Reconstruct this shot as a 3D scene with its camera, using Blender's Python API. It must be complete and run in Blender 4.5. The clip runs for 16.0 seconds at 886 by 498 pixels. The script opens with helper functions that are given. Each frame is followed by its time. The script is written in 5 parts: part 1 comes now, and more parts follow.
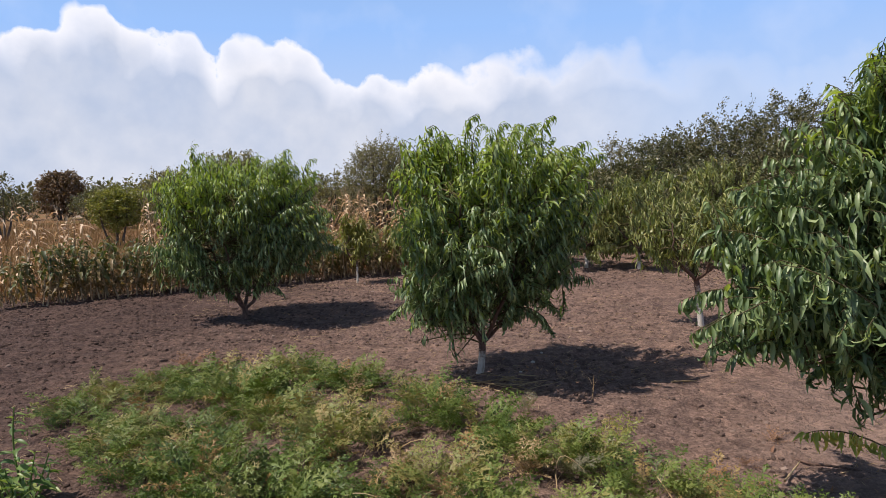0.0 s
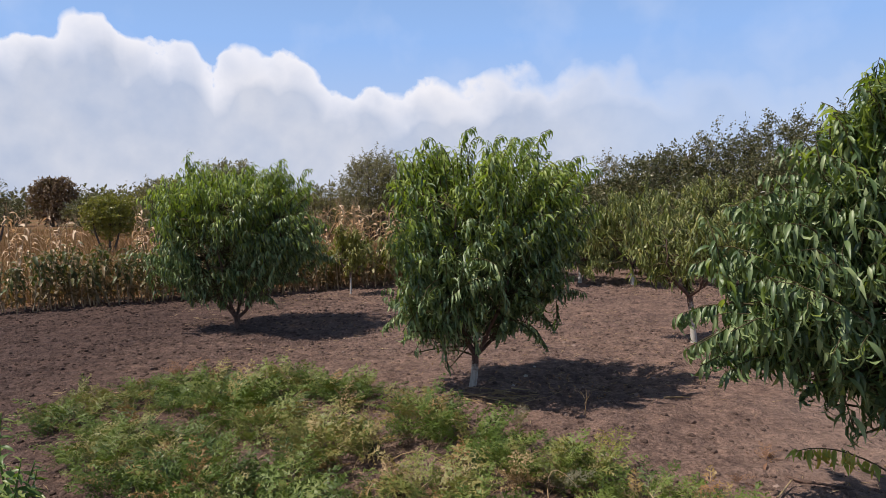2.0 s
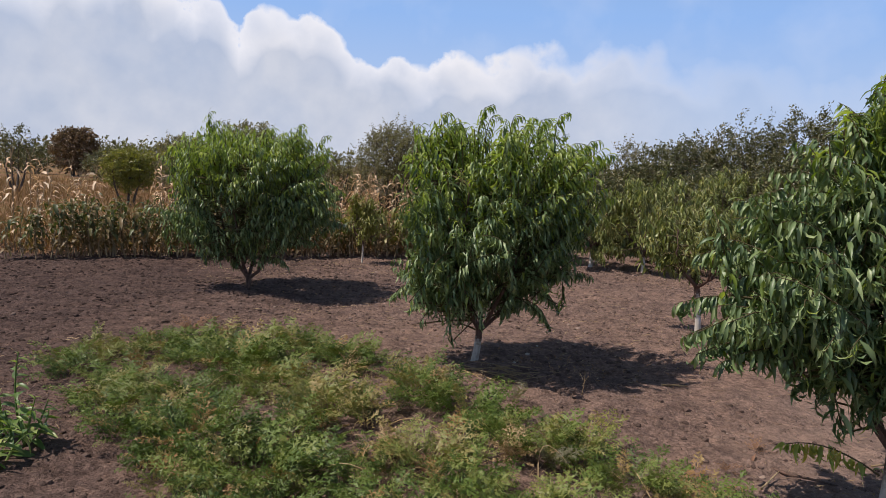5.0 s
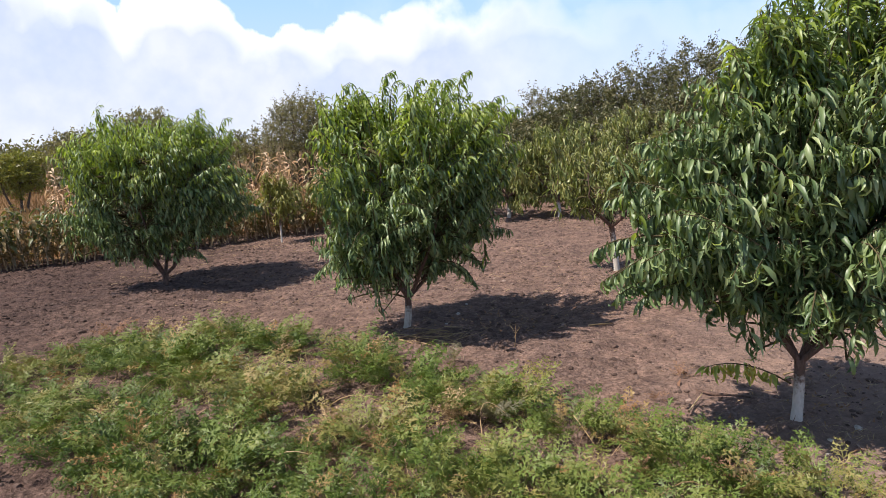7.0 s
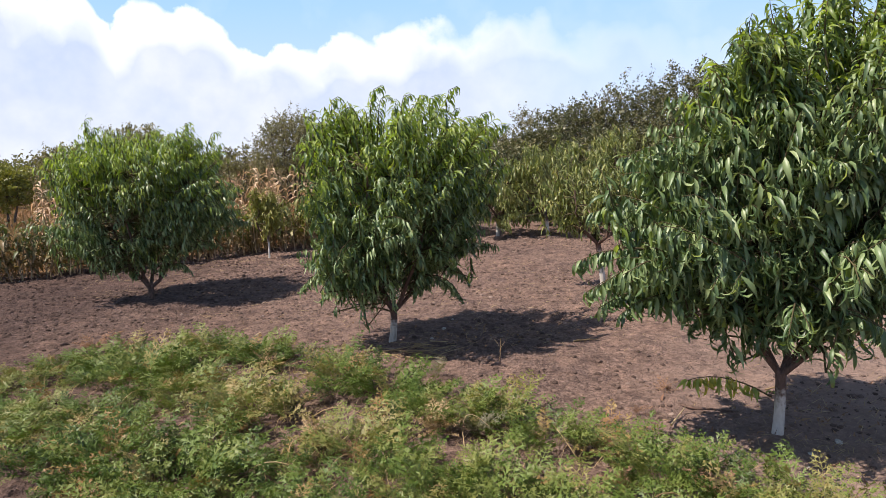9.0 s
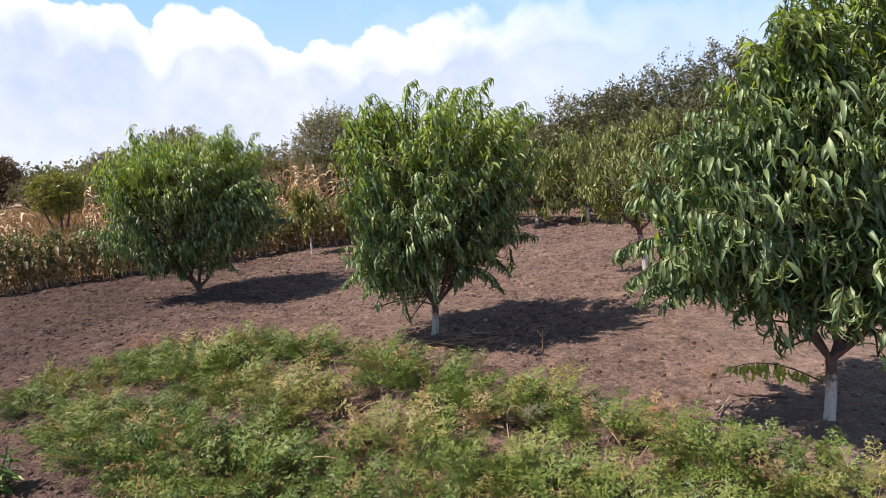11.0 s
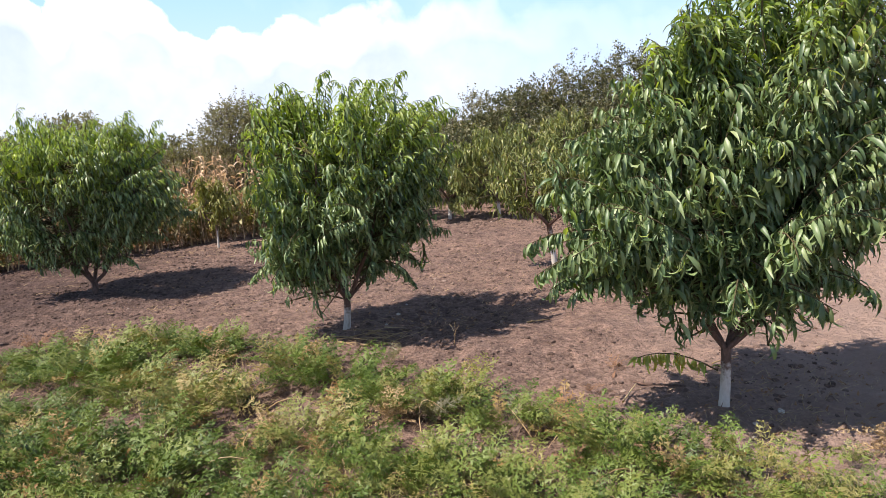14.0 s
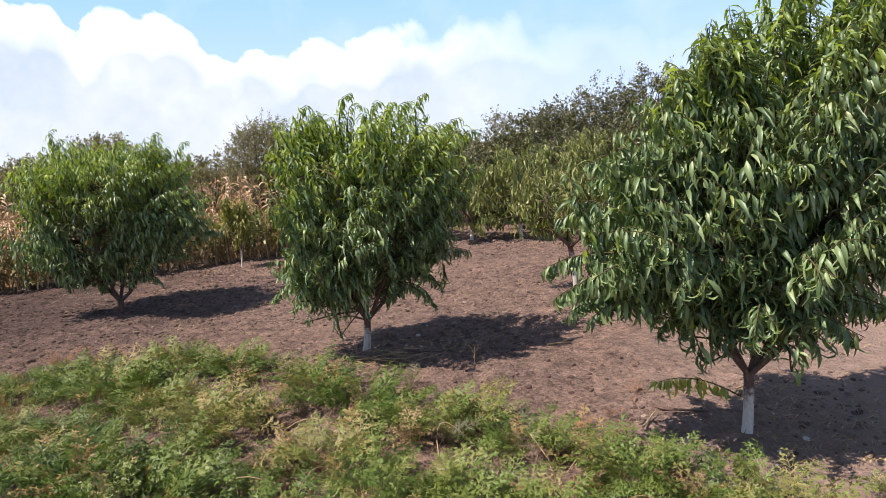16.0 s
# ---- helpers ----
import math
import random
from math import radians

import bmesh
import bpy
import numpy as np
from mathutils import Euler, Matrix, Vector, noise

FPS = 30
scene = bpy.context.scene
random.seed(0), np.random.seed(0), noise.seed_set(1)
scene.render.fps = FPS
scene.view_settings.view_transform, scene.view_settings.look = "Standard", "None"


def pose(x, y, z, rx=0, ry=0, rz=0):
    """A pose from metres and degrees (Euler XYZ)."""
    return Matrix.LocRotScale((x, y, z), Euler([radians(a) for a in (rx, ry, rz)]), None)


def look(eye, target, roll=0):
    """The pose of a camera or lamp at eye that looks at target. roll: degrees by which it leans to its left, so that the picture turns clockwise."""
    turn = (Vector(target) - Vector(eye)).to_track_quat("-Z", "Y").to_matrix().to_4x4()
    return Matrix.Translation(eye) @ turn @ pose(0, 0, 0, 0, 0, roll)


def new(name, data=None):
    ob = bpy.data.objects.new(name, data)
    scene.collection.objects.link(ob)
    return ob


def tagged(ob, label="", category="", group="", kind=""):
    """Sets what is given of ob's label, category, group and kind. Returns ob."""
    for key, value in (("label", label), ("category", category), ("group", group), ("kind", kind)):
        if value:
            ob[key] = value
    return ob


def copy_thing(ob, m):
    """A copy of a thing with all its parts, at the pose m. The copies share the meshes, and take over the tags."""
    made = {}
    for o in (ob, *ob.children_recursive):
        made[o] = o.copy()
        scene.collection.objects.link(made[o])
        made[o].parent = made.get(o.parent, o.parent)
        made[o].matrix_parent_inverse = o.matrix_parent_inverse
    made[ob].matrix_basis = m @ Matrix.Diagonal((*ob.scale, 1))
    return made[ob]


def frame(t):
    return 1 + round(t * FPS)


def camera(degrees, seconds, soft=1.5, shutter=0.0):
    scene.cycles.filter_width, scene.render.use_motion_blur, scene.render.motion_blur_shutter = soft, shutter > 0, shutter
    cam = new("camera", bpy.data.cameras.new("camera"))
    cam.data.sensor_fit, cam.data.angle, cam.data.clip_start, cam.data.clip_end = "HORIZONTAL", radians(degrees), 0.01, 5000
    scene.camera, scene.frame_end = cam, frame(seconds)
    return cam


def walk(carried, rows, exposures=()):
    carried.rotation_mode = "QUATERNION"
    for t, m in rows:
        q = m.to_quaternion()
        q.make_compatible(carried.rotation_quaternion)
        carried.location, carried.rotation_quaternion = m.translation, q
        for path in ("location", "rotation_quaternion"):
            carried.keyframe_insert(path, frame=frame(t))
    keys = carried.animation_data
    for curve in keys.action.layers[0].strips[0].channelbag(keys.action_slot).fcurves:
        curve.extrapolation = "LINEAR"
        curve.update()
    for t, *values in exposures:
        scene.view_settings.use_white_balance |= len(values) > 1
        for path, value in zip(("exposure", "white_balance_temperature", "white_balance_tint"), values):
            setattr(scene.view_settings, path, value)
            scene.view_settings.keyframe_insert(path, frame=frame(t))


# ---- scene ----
cam = camera(65.0, 16.0, soft=0.8)
SUN, SKY = 5.0, 0.066
EXPOSURES = [(t, stops, 6500, 14) for t, stops in ((0.0, 0.06), (1.5, 0.03), (2.0, -0.07), (2.5, -0.09), (3.5, -0.20), (5.8, -0.08), (6.5, 0.09), (7.0, 0.44), (11.0, 0.43), (12.5, 0.60), (14.0, 0.68), (15.0, 0.57), (16.0, 0.53))]
PATH = [
    (0, (0.047, 0.06, 1.577), (0.079, 2.053, 1.407), -1.8),
    (0.5, (0.055, 0.118, 1.556), (0.037, 2.105, 1.334), -2.7),
    (1, (0.053, 0.087, 1.569), (0.086, 2.081, 1.418), -2.3),
    (1.5, (0.041, 0.032, 1.593), (0.096, 2.027, 1.455), -1.4),
    (2, (0.04, 0.066, 1.567), (0.091, 2.06, 1.434), -0.8),
    (2.5, (0.04, 0.03, 1.578), (0.074, 2.024, 1.431), -1.4),
    (3, (0.029, 0.021, 1.587), (0.037, 2.016, 1.446), -1.4),
    (3.5, (0.014, -0.004, 1.597), (0.011, 1.991, 1.453), -0.2),
    (3.7, (0.02, 0.006, 1.588), (0.025, 2.0, 1.445), 0.1),
    (5.8, (0.072, -0.017, 1.565), (0.092, 1.966, 1.303), 4.4),
    (6, (0.061, 0.012, 1.571), (0.134, 1.991, 1.296), 3.1),
    (6.5, (0.086, -0.017, 1.572), (0.221, 1.951, 1.242), -3.2),
    (7, (0.079, -0.012, 1.618), (0.312, 1.949, 1.303), -3.4),
    (7.5, (0.075, -0.03, 1.578), (0.317, 1.933, 1.279), -3.3),
    (8, (0.114, -0.031, 1.571), (0.348, 1.933, 1.276), -2.2),
    (8.2, (0.106, -0.034, 1.562), (0.362, 1.93, 1.289), -2.2),
    (10.3, (0.11, -0.033, 1.587), (0.322, 1.939, 1.33), -4.5),
    (10.5, (0.107, -0.04, 1.58), (0.291, 1.934, 1.315), -4.7),
    (11, (0.119, -0.052, 1.595), (0.266, 1.922, 1.314), -5.1),
    (11.5, (0.122, -0.058, 1.617), (0.338, 1.9, 1.273), -6.4),
    (12, (0.137, -0.038, 1.607), (0.385, 1.912, 1.243), -6.2),
    (12.5, (0.156, -0.007, 1.599), (0.541, 1.924, 1.248), -5.0),
    (13, (0.131, -0.002, 1.597), (0.566, 1.921, 1.266), -4.4),
    (13.5, (0.114, -0.025, 1.595), (0.54, 1.903, 1.272), -4.3),
    (14, (0.123, -0.021, 1.584), (0.515, 1.914, 1.269), -3.8),
    (14.5, (0.112, -0.045, 1.589), (0.514, 1.895, 1.312), -3.8),
    (15, (0.104, -0.063, 1.586), (0.463, 1.887, 1.324), -3.4),
    (15.5, (0.109, -0.054, 1.59), (0.466, 1.896, 1.322), -3.9),
    (16, (0.143, -0.035, 1.592), (0.476, 1.921, 1.339), -3.7),
]
walk(cam, [(t, look(eye, target, roll)) for t, eye, target, roll in PATH], exposures=EXPOSURES)

# ---- world and sun ----
SUN_ELEVATION, SUN_SIDE = 58.0, 11.0
world = bpy.data.worlds.new("sky")
scene.world = world
world.use_nodes = True
wt = world.node_tree
wt.nodes.clear()


def wnode(kind, **values):
    n = wt.nodes.new(kind)
    for key, value in values.items():
        n.inputs[int(key[1:])].default_value = value
    return n


def wmath(op, a, b=None, clamp=False):
    n = wt.nodes.new("ShaderNodeMath")
    n.operation, n.use_clamp = op, clamp
    for slot, v in ((0, a), (1, b)):
        if v is None:
            continue
        if isinstance(v, (int, float)):
            n.inputs[slot].default_value = v
        else:
            wt.links.new(v, n.inputs[slot])
    return n.outputs[0]


def wmix(fac, a, b):
    n = wt.nodes.new("ShaderNodeMix")
    n.data_type = "RGBA"
    for slot, v in ((0, fac), (6, a), (7, b)):
        if isinstance(v, (int, float, tuple)):
            n.inputs[slot].default_value = v
        else:
            wt.links.new(v, n.inputs[slot])
    return n.outputs[2]


sky = wt.nodes.new("ShaderNodeTexSky")
sky.sky_type = "NISHITA"
sky.sun_disc = False
sky.sun_elevation = radians(SUN_ELEVATION)
sky.sun_rotation = radians(-90 - SUN_SIDE)
sky.air_density, sky.dust_density, sky.ozone_density = 1.0, 0.2, 3.0
coords = wt.nodes.new("ShaderNodeTexCoord")
split = wt.nodes.new("ShaderNodeSeparateXYZ")
wt.links.new(coords.outputs["Generated"], split.inputs[0])
azimuth = wmath("ARCTAN2", split.outputs[0], split.outputs[1])
height = split.outputs[2]
# heights of the cumulus tops, as the sine of the elevation, by azimuth in degrees
TOPS = [(-60, 0.19), (-45, 0.22), (-32, 0.204), (-27.2, 0.213), (-25.9, 0.246), (-23.7, 0.248), (-22.8, 0.212), (-21.1, 0.224),
        (-19.6, 0.200), (-17.6, 0.204), (-16.4, 0.170), (-15.2, 0.197), (-13.2, 0.209), (-9.6, 0.198), (-7.9, 0.178),
        (-6.0, 0.160), (-2.5, 0.149), (1.6, 0.161), (4.8, 0.170), (6.4, 0.190), (8.0, 0.173), (10.7, 0.168), (12.4, 0.184),
        (16.5, 0.184), (19.0, 0.160), (23.2, 0.172), (28.0, 0.135), (34, 0.150), (46, 0.17), (60, 0.15)]
ramp = wt.nodes.new("ShaderNodeValToRGB")
while len(ramp.color_ramp.elements) > 1:
    ramp.color_ramp.elements.remove(ramp.color_ramp.elements[0])
for k, (deg, h) in enumerate(TOPS):
    e = ramp.color_ramp.elements[0] if k == 0 else ramp.color_ramp.elements.new((deg + 60) / 120)
    e.position = (deg + 60) / 120
    e.color = (h * 3, h * 3, h * 3, 1)
wt.links.new(wmath("DIVIDE", wmath("ADD", azimuth, math.pi / 3), 2 * math.pi / 3, True), ramp.inputs[0])
top = wmath("DIVIDE", ramp.outputs[0], 3.0)
puffs = wnode("ShaderNodeTexNoise", _2=34.0, _3=6.0, _4=0.5)
wt.links.new(coords.outputs["Generated"], puffs.inputs[0])
veil = wnode("ShaderNodeTexNoise", _2=7.0, _3=5.0, _4=0.5)
wt.links.new(coords.outputs["Generated"], veil.inputs[0])
heads = wt.nodes.new("ShaderNodeTexVoronoi")
heads.feature = "SMOOTH_F1"
heads.inputs["Scale"].default_value, heads.inputs["Smoothness"].default_value = 17.0, 0.25
bent = wt.nodes.new("ShaderNodeVectorMath")
bent.operation = "MULTIPLY_ADD"
bent.inputs[1].default_value = (0.035, 0.035, 0.035)
wt.links.new(puffs.outputs[1], bent.inputs[0])
wt.links.new(coords.outputs["Generated"], bent.inputs[2])
wt.links.new(bent.outputs[0], heads.inputs[0])
round_heads = wmath("MULTIPLY", wmath("SUBTRACT", 0.50, heads.outputs["Distance"]), 0.055)
edge = wmath("ADD", wmath("SUBTRACT", top, height), wmath("ADD", round_heads, wmath("MULTIPLY", wmath("SUBTRACT", puffs.outputs[0], 0.5), 0.035)))
soft_edge = wmath("ADD", 0.009, wmath("MULTIPLY", wmath("DIVIDE", wmath("ADD", azimuth, 0.02), 0.35, True), 0.030))
body = wmath("DIVIDE", wmath("ADD", edge, 0.002), soft_edge, True)
# thinner, streaky cloud towards the east
thin = wmath("SUBTRACT", 1.0, wmath("MULTIPLY", wmath("DIVIDE", wmath("SUBTRACT", azimuth, 0.14), 0.25, True), 0.72))
cover = wmath("MULTIPLY", body, wmath("MULTIPLY", thin, wmath("ADD", 0.62, wmath("MULTIPLY", veil.outputs[0], 0.6)), True), True)
wisps = wmath("MULTIPLY", wmath("DIVIDE", wmath("SUBTRACT", veil.outputs[0], 0.52), 0.3, True), 0.25)
cover = wmath("MAXIMUM", cover, wisps)
haze = wmath("SUBTRACT", 1.5, wmath("DIVIDE", height, 0.45), True)
depth = wmath("DIVIDE", edge, 0.055, True)
billow = wmath("MULTIPLY", wmath("SUBTRACT", wmath("ADD", wmath("MULTIPLY", veil.outputs[0], 0.7), wmath("MULTIPLY", puffs.outputs[0], 0.3)), 0.40), 4.0, True)
lower = wmix(billow, (0.50, 0.575, 0.71, 1), (0.66, 0.71, 0.80, 1))
cloud = wmix(depth, (1.0, 1.0, 1.02, 1), lower)
sky_tint = wt.nodes.new("ShaderNodeMix")
sky_tint.data_type, sky_tint.blend_type = "RGBA", "MULTIPLY"
sky_tint.inputs[0].default_value = 1.0
wt.links.new(sky.outputs[0], sky_tint.inputs[6])
sky_tint.inputs[7].default_value = (SKY * 1.15, SKY * 1.0, SKY * 0.82, 1)
blue = wmix(wmath("MULTIPLY", haze, 0.92), sky_tint.outputs[2], wmix(wmath("DIVIDE", height, 0.22, True), (0.62, 0.73, 0.90, 1), (0.33, 0.56, 0.98, 1)))
final = wmix(cover, blue, cloud)
background = wt.nodes.new("ShaderNodeBackground")
background.inputs[1].default_value = 1.0
wt.links.new(final, background.inputs[0])
out = wt.nodes.new("ShaderNodeOutputWorld")
wt.links.new(background.outputs[0], out.inputs[0])

sun = new("sun", bpy.data.lights.new("sun", "SUN"))
sun.data.energy, sun.data.angle, sun.data.color = SUN, radians(0.6), (1.0, 0.93, 0.82)
ce = math.cos(radians(SUN_ELEVATION))
sun.matrix_world = look((-ce * math.cos(radians(SUN_SIDE)) * 50, -ce * math.sin(radians(SUN_SIDE)) * 50, math.sin(radians(SUN_ELEVATION)) * 50), (0, 0, 0))

# ---- materials ----


class Nodes:
    """Short hand for one material's node tree."""

    def __init__(self, name, rough=0.8, spec=0.3):
        self.mat = bpy.data.materials.new(name)
        self.mat.use_nodes = True
        self.tree = self.mat.node_tree
        self.bsdf = self.tree.nodes["Principled BSDF"]
        self.bsdf.inputs["Roughness"].default_value = rough
        self.bsdf.inputs["Specular IOR Level"].default_value = spec
        self.out = self.tree.nodes["Material Output"]
        self.place = self.tree.nodes.new("ShaderNodeNewGeometry")

    def link(self, a, b):
        self.tree.links.new(a, b)

    def noise(self, scale, detail=4.0, rough=0.55, stretch=None):
        n = self.tree.nodes.new("ShaderNodeTexNoise")
        n.inputs["Scale"].default_value, n.inputs["Detail"].default_value, n.inputs["Roughness"].default_value = scale, detail, rough
        if stretch:
            m = self.tree.nodes.new("ShaderNodeMapping")
            m.inputs["Scale"].default_value = stretch
            self.link(self.place.outputs["Position"], m.inputs[0])
            self.link(m.outputs[0], n.inputs[0])
        else:
            self.link(self.place.outputs["Position"], n.inputs[0])
        return n.outputs[0]

    def math(self, op, a, b=0.0, clamp=False):
        n = self.tree.nodes.new("ShaderNodeMath")
        n.operation, n.use_clamp = op, clamp
        for slot, v in ((0, a), (1, b)):
            if isinstance(v, (int, float)):
                n.inputs[slot].default_value = v
            else:
                self.link(v, n.inputs[slot])
        return n.outputs[0]

    def ramp(self, fac, stops):
        n = self.tree.nodes.new("ShaderNodeValToRGB")
        els = n.color_ramp.elements
        els.remove(els[0])
        for k, (p, c) in enumerate(stops):
            e = els[0] if k == 0 else els.new(p)
            e.position, e.color = p, (*c, 1)
        self.link(fac, n.inputs[0])
        return n.outputs[0]

    def mix(self, fac, a, b, blend="MIX"):
        n = self.tree.nodes.new("ShaderNodeMix")
        n.data_type, n.blend_type = "RGBA", blend
        for slot, v in ((0, fac), (6, a), (7, b)):
            if isinstance(v, (int, float)):
                n.inputs[slot].default_value = v
            elif isinstance(v, tuple):
                n.inputs[slot].default_value = (*v, 1)
            else:
                self.link(v, n.inputs[slot])
        return n.outputs[2]

    def chance(self):
        """A value that differs from piece to piece, joined or not."""
        o = self.tree.nodes.new("ShaderNodeObjectInfo")
        return self.math("FRACT", self.math("ADD", o.outputs["Random"], self.place.outputs["Random Per Island"]))

    def bump(self, value, strength, distance):
        b = self.tree.nodes.new("ShaderNodeBump")
        b.inputs["Strength"].default_value, b.inputs["Distance"].default_value = strength, distance
        self.link(value, b.inputs["Height"])
        self.link(b.outputs[0], self.bsdf.inputs["Normal"])

    def colour(self, c):
        if isinstance(c, tuple):
            self.bsdf.inputs["Base Color"].default_value = (*c, 1)
        else:
            self.link(c, self.bsdf.inputs["Base Color"])

    def translucent(self, c, share):
        t = self.tree.nodes.new("ShaderNodeBsdfTranslucent")
        if isinstance(c, tuple):
            t.inputs[0].default_value = (*c, 1)
        else:
            self.link(c, t.inputs[0])
        m = self.tree.nodes.new("ShaderNodeMixShader")
        m.inputs[0].default_value = share
        self.link(self.bsdf.outputs[0], m.inputs[1])
        self.link(t.outputs[0], m.inputs[2])
        self.link(m.outputs[0], self.out.inputs[0])


def leaf_material(name, stops, rough=0.4, spec=0.45, share=0.3, patch=0.35, patch_scale=3.0, glow=(1.5, 1.6, 0.6), tinted=False):
    n = Nodes(name, rough, spec)
    if tinted:
        # every whole leaf carries its own chance value
        own = n.tree.nodes.new("ShaderNodeAttribute")
        own.attribute_name = "tint"
        pick = own.outputs["Fac"]
    else:
        pick = n.chance()
    fac = n.math("ADD", n.math("MULTIPLY", pick, 1 - patch), n.math("MULTIPLY", n.noise(patch_scale, 3), patch), True)
    c = n.ramp(fac, stops)
    c = n.mix(n.math("MULTIPLY", n.noise(90, 3), 0.35), c, (0.5, 0.55, 0.4), "SOFT_LIGHT")
    n.colour(c)
    n.translucent(n.mix(1.0, c, glow, "MULTIPLY"), share)
    return n.mat


PEACH_LEAF = leaf_material("peach_leaf", [(0.0, (0.032, 0.060, 0.026)), (0.36, (0.085, 0.138, 0.053)), (0.68, (0.196, 0.261, 0.108)),
                                          (0.95, (0.392, 0.438, 0.228)), (1.0, (0.424, 0.300, 0.108))], glow=(1.7, 1.7, 0.5), rough=0.45, spec=0.6, share=0.15)
# young leaves' own yellow-green, brightened to carry sunlight on the crown tops
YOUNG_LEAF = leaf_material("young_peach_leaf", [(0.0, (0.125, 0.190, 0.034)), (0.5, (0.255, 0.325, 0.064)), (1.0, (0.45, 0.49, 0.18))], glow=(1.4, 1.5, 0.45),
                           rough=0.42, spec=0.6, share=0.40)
OLD_LEAF = leaf_material("fading_peach_leaf", [(0.0, (0.065, 0.092, 0.034)), (0.4, (0.17, 0.195, 0.068)), (0.75, (0.34, 0.34, 0.135)),
                                               (1.0, (0.40, 0.28, 0.12))], share=0.28)
YELLOW_LEAF = leaf_material("yellow_peach_leaf", [(0.0, (0.16, 0.22, 0.05)), (0.3, (0.36, 0.36, 0.08)), (0.75, (0.48, 0.40, 0.08)),
                                                  (1.0, (0.34, 0.20, 0.06))], share=0.3)
HEDGE_LEAF = leaf_material("hedge_leaf", [(0.0, (0.052, 0.058, 0.028)), (0.5, (0.118, 0.118, 0.058)), (0.8, (0.195, 0.165, 0.085)),
                                          (1.0, (0.25, 0.165, 0.10))], share=0.15, patch_scale=0.7, patch=0.45)
GREY_LEAF = leaf_material("silvery_leaf", [(0.0, (0.115, 0.108, 0.076)), (0.6, (0.205, 0.185, 0.128)), (1.0, (0.30, 0.25, 0.175))], share=0.35, patch_scale=0.6)
RED_LEAF = leaf_material("russet_leaf", [(0.0, (0.085, 0.058, 0.04)), (0.5, (0.185, 0.115, 0.075)), (1.0, (0.27, 0.185, 0.11))], share=0.15, patch_scale=0.5)
LIME_LEAF = leaf_material("lime_leaf", [(0.0, (0.10, 0.115, 0.03)), (0.5, (0.21, 0.21, 0.055)), (1.0, (0.33, 0.28, 0.085))], share=0.3, patch_scale=0.9)
CARROT = leaf_material("carrot_leaf", [(0.06, (0.034, 0.060, 0.012)), (0.16, (0.072, 0.113, 0.018)), (0.30, (0.136, 0.188, 0.036)), (0.48, (0.196, 0.209, 0.056)),
                                       (0.64, (0.294, 0.244, 0.088)), (0.80, (0.305, 0.162, 0.068))], rough=0.5, spec=0.4, share=0.14, patch=0.3, patch_scale=9.0, tinted=True)
FADED = leaf_material("fading_weed_leaf", [(0.15, (0.090, 0.098, 0.026)), (0.38, (0.165, 0.148, 0.058)), (0.58, (0.22, 0.165, 0.09)), (0.8, (0.20, 0.115, 0.066))],
                      rough=0.65, spec=0.15, share=0.15, patch=0.4, patch_scale=7.0, tinted=True)
RUST = leaf_material("rusty_dry_weed", [(0.0, (0.20, 0.10, 0.07)), (0.5, (0.30, 0.165, 0.115)), (1.0, (0.40, 0.26, 0.18))], rough=0.65, spec=0.15, share=0.2)
STRAW = leaf_material("straw", [(0.0, (0.22, 0.13, 0.07)), (0.5, (0.40, 0.27, 0.15)), (1.0, (0.58, 0.44, 0.28))], rough=0.6, spec=0.25, share=0.1)
CORN_DRY = leaf_material("dry_corn_leaf", [(0.0, (0.45, 0.28, 0.17)), (0.45, (0.70, 0.50, 0.34)), (1.0, (0.84, 0.71, 0.55))], rough=0.5, share=0.25, glow=(1.2, 1.0, 0.7))
CORN_DARK = leaf_material("fading_corn_leaf", [(0.0, (0.040, 0.054, 0.021)), (0.45, (0.094, 0.110, 0.038)), (0.7, (0.165, 0.135, 0.058)), (0.9, (0.26, 0.165, 0.085)), (1.0, (0.42, 0.28, 0.16))],
                          rough=0.5, share=0.2, patch_scale=1.5)
CORN_TAN = leaf_material("withered_corn_leaf", [(0.0, (0.075, 0.068, 0.03)), (0.5, (0.18, 0.12, 0.06)), (1.0, (0.36, 0.24, 0.14))], rough=0.6, share=0.2)
CORN_GREEN = leaf_material("olive_corn_leaf", [(0.0, (0.075, 0.090, 0.026)), (0.5, (0.17, 0.175, 0.052)), (0.85, (0.30, 0.255, 0.10)), (1.0, (0.46, 0.33, 0.18))], rough=0.5, share=0.25)
CORN_STALK = leaf_material("corn_stalk", [(0.0, (0.20, 0.13, 0.07)), (0.6, (0.36, 0.25, 0.15)), (1.0, (0.54, 0.41, 0.27))], rough=0.6, share=0.05)
GRASS_DRY = leaf_material("dry_grass", [(0.0, (0.17, 0.088, 0.050)), (0.4, (0.25, 0.140, 0.080)), (0.8, (0.31, 0.205, 0.11)), (1.0, (0.18, 0.16, 0.065))],
                          rough=0.7, spec=0.1, share=0.15, patch=0.6, patch_scale=0.5)
BROAD = leaf_material("broad_weed_leaf", [(0.0, (0.06, 0.115, 0.03)), (0.5, (0.15, 0.225, 0.065)), (1.0, (0.45, 0.46, 0.15))], share=0.3)


def bark_material(name, dark, light, scale=40):
    n = Nodes(name, 0.85, 0.2)
    v = n.noise(scale, 6, 0.65, (1, 1, 0.35))
    n.colour(n.mix(n.math("MULTIPLY", n.noise(7, 3), 0.3), n.ramp(v, [(0.3, dark), (0.7, light)]), (0.12, 0.09, 0.07)))
    n.bump(v, 0.7, 0.006)
    return n.mat


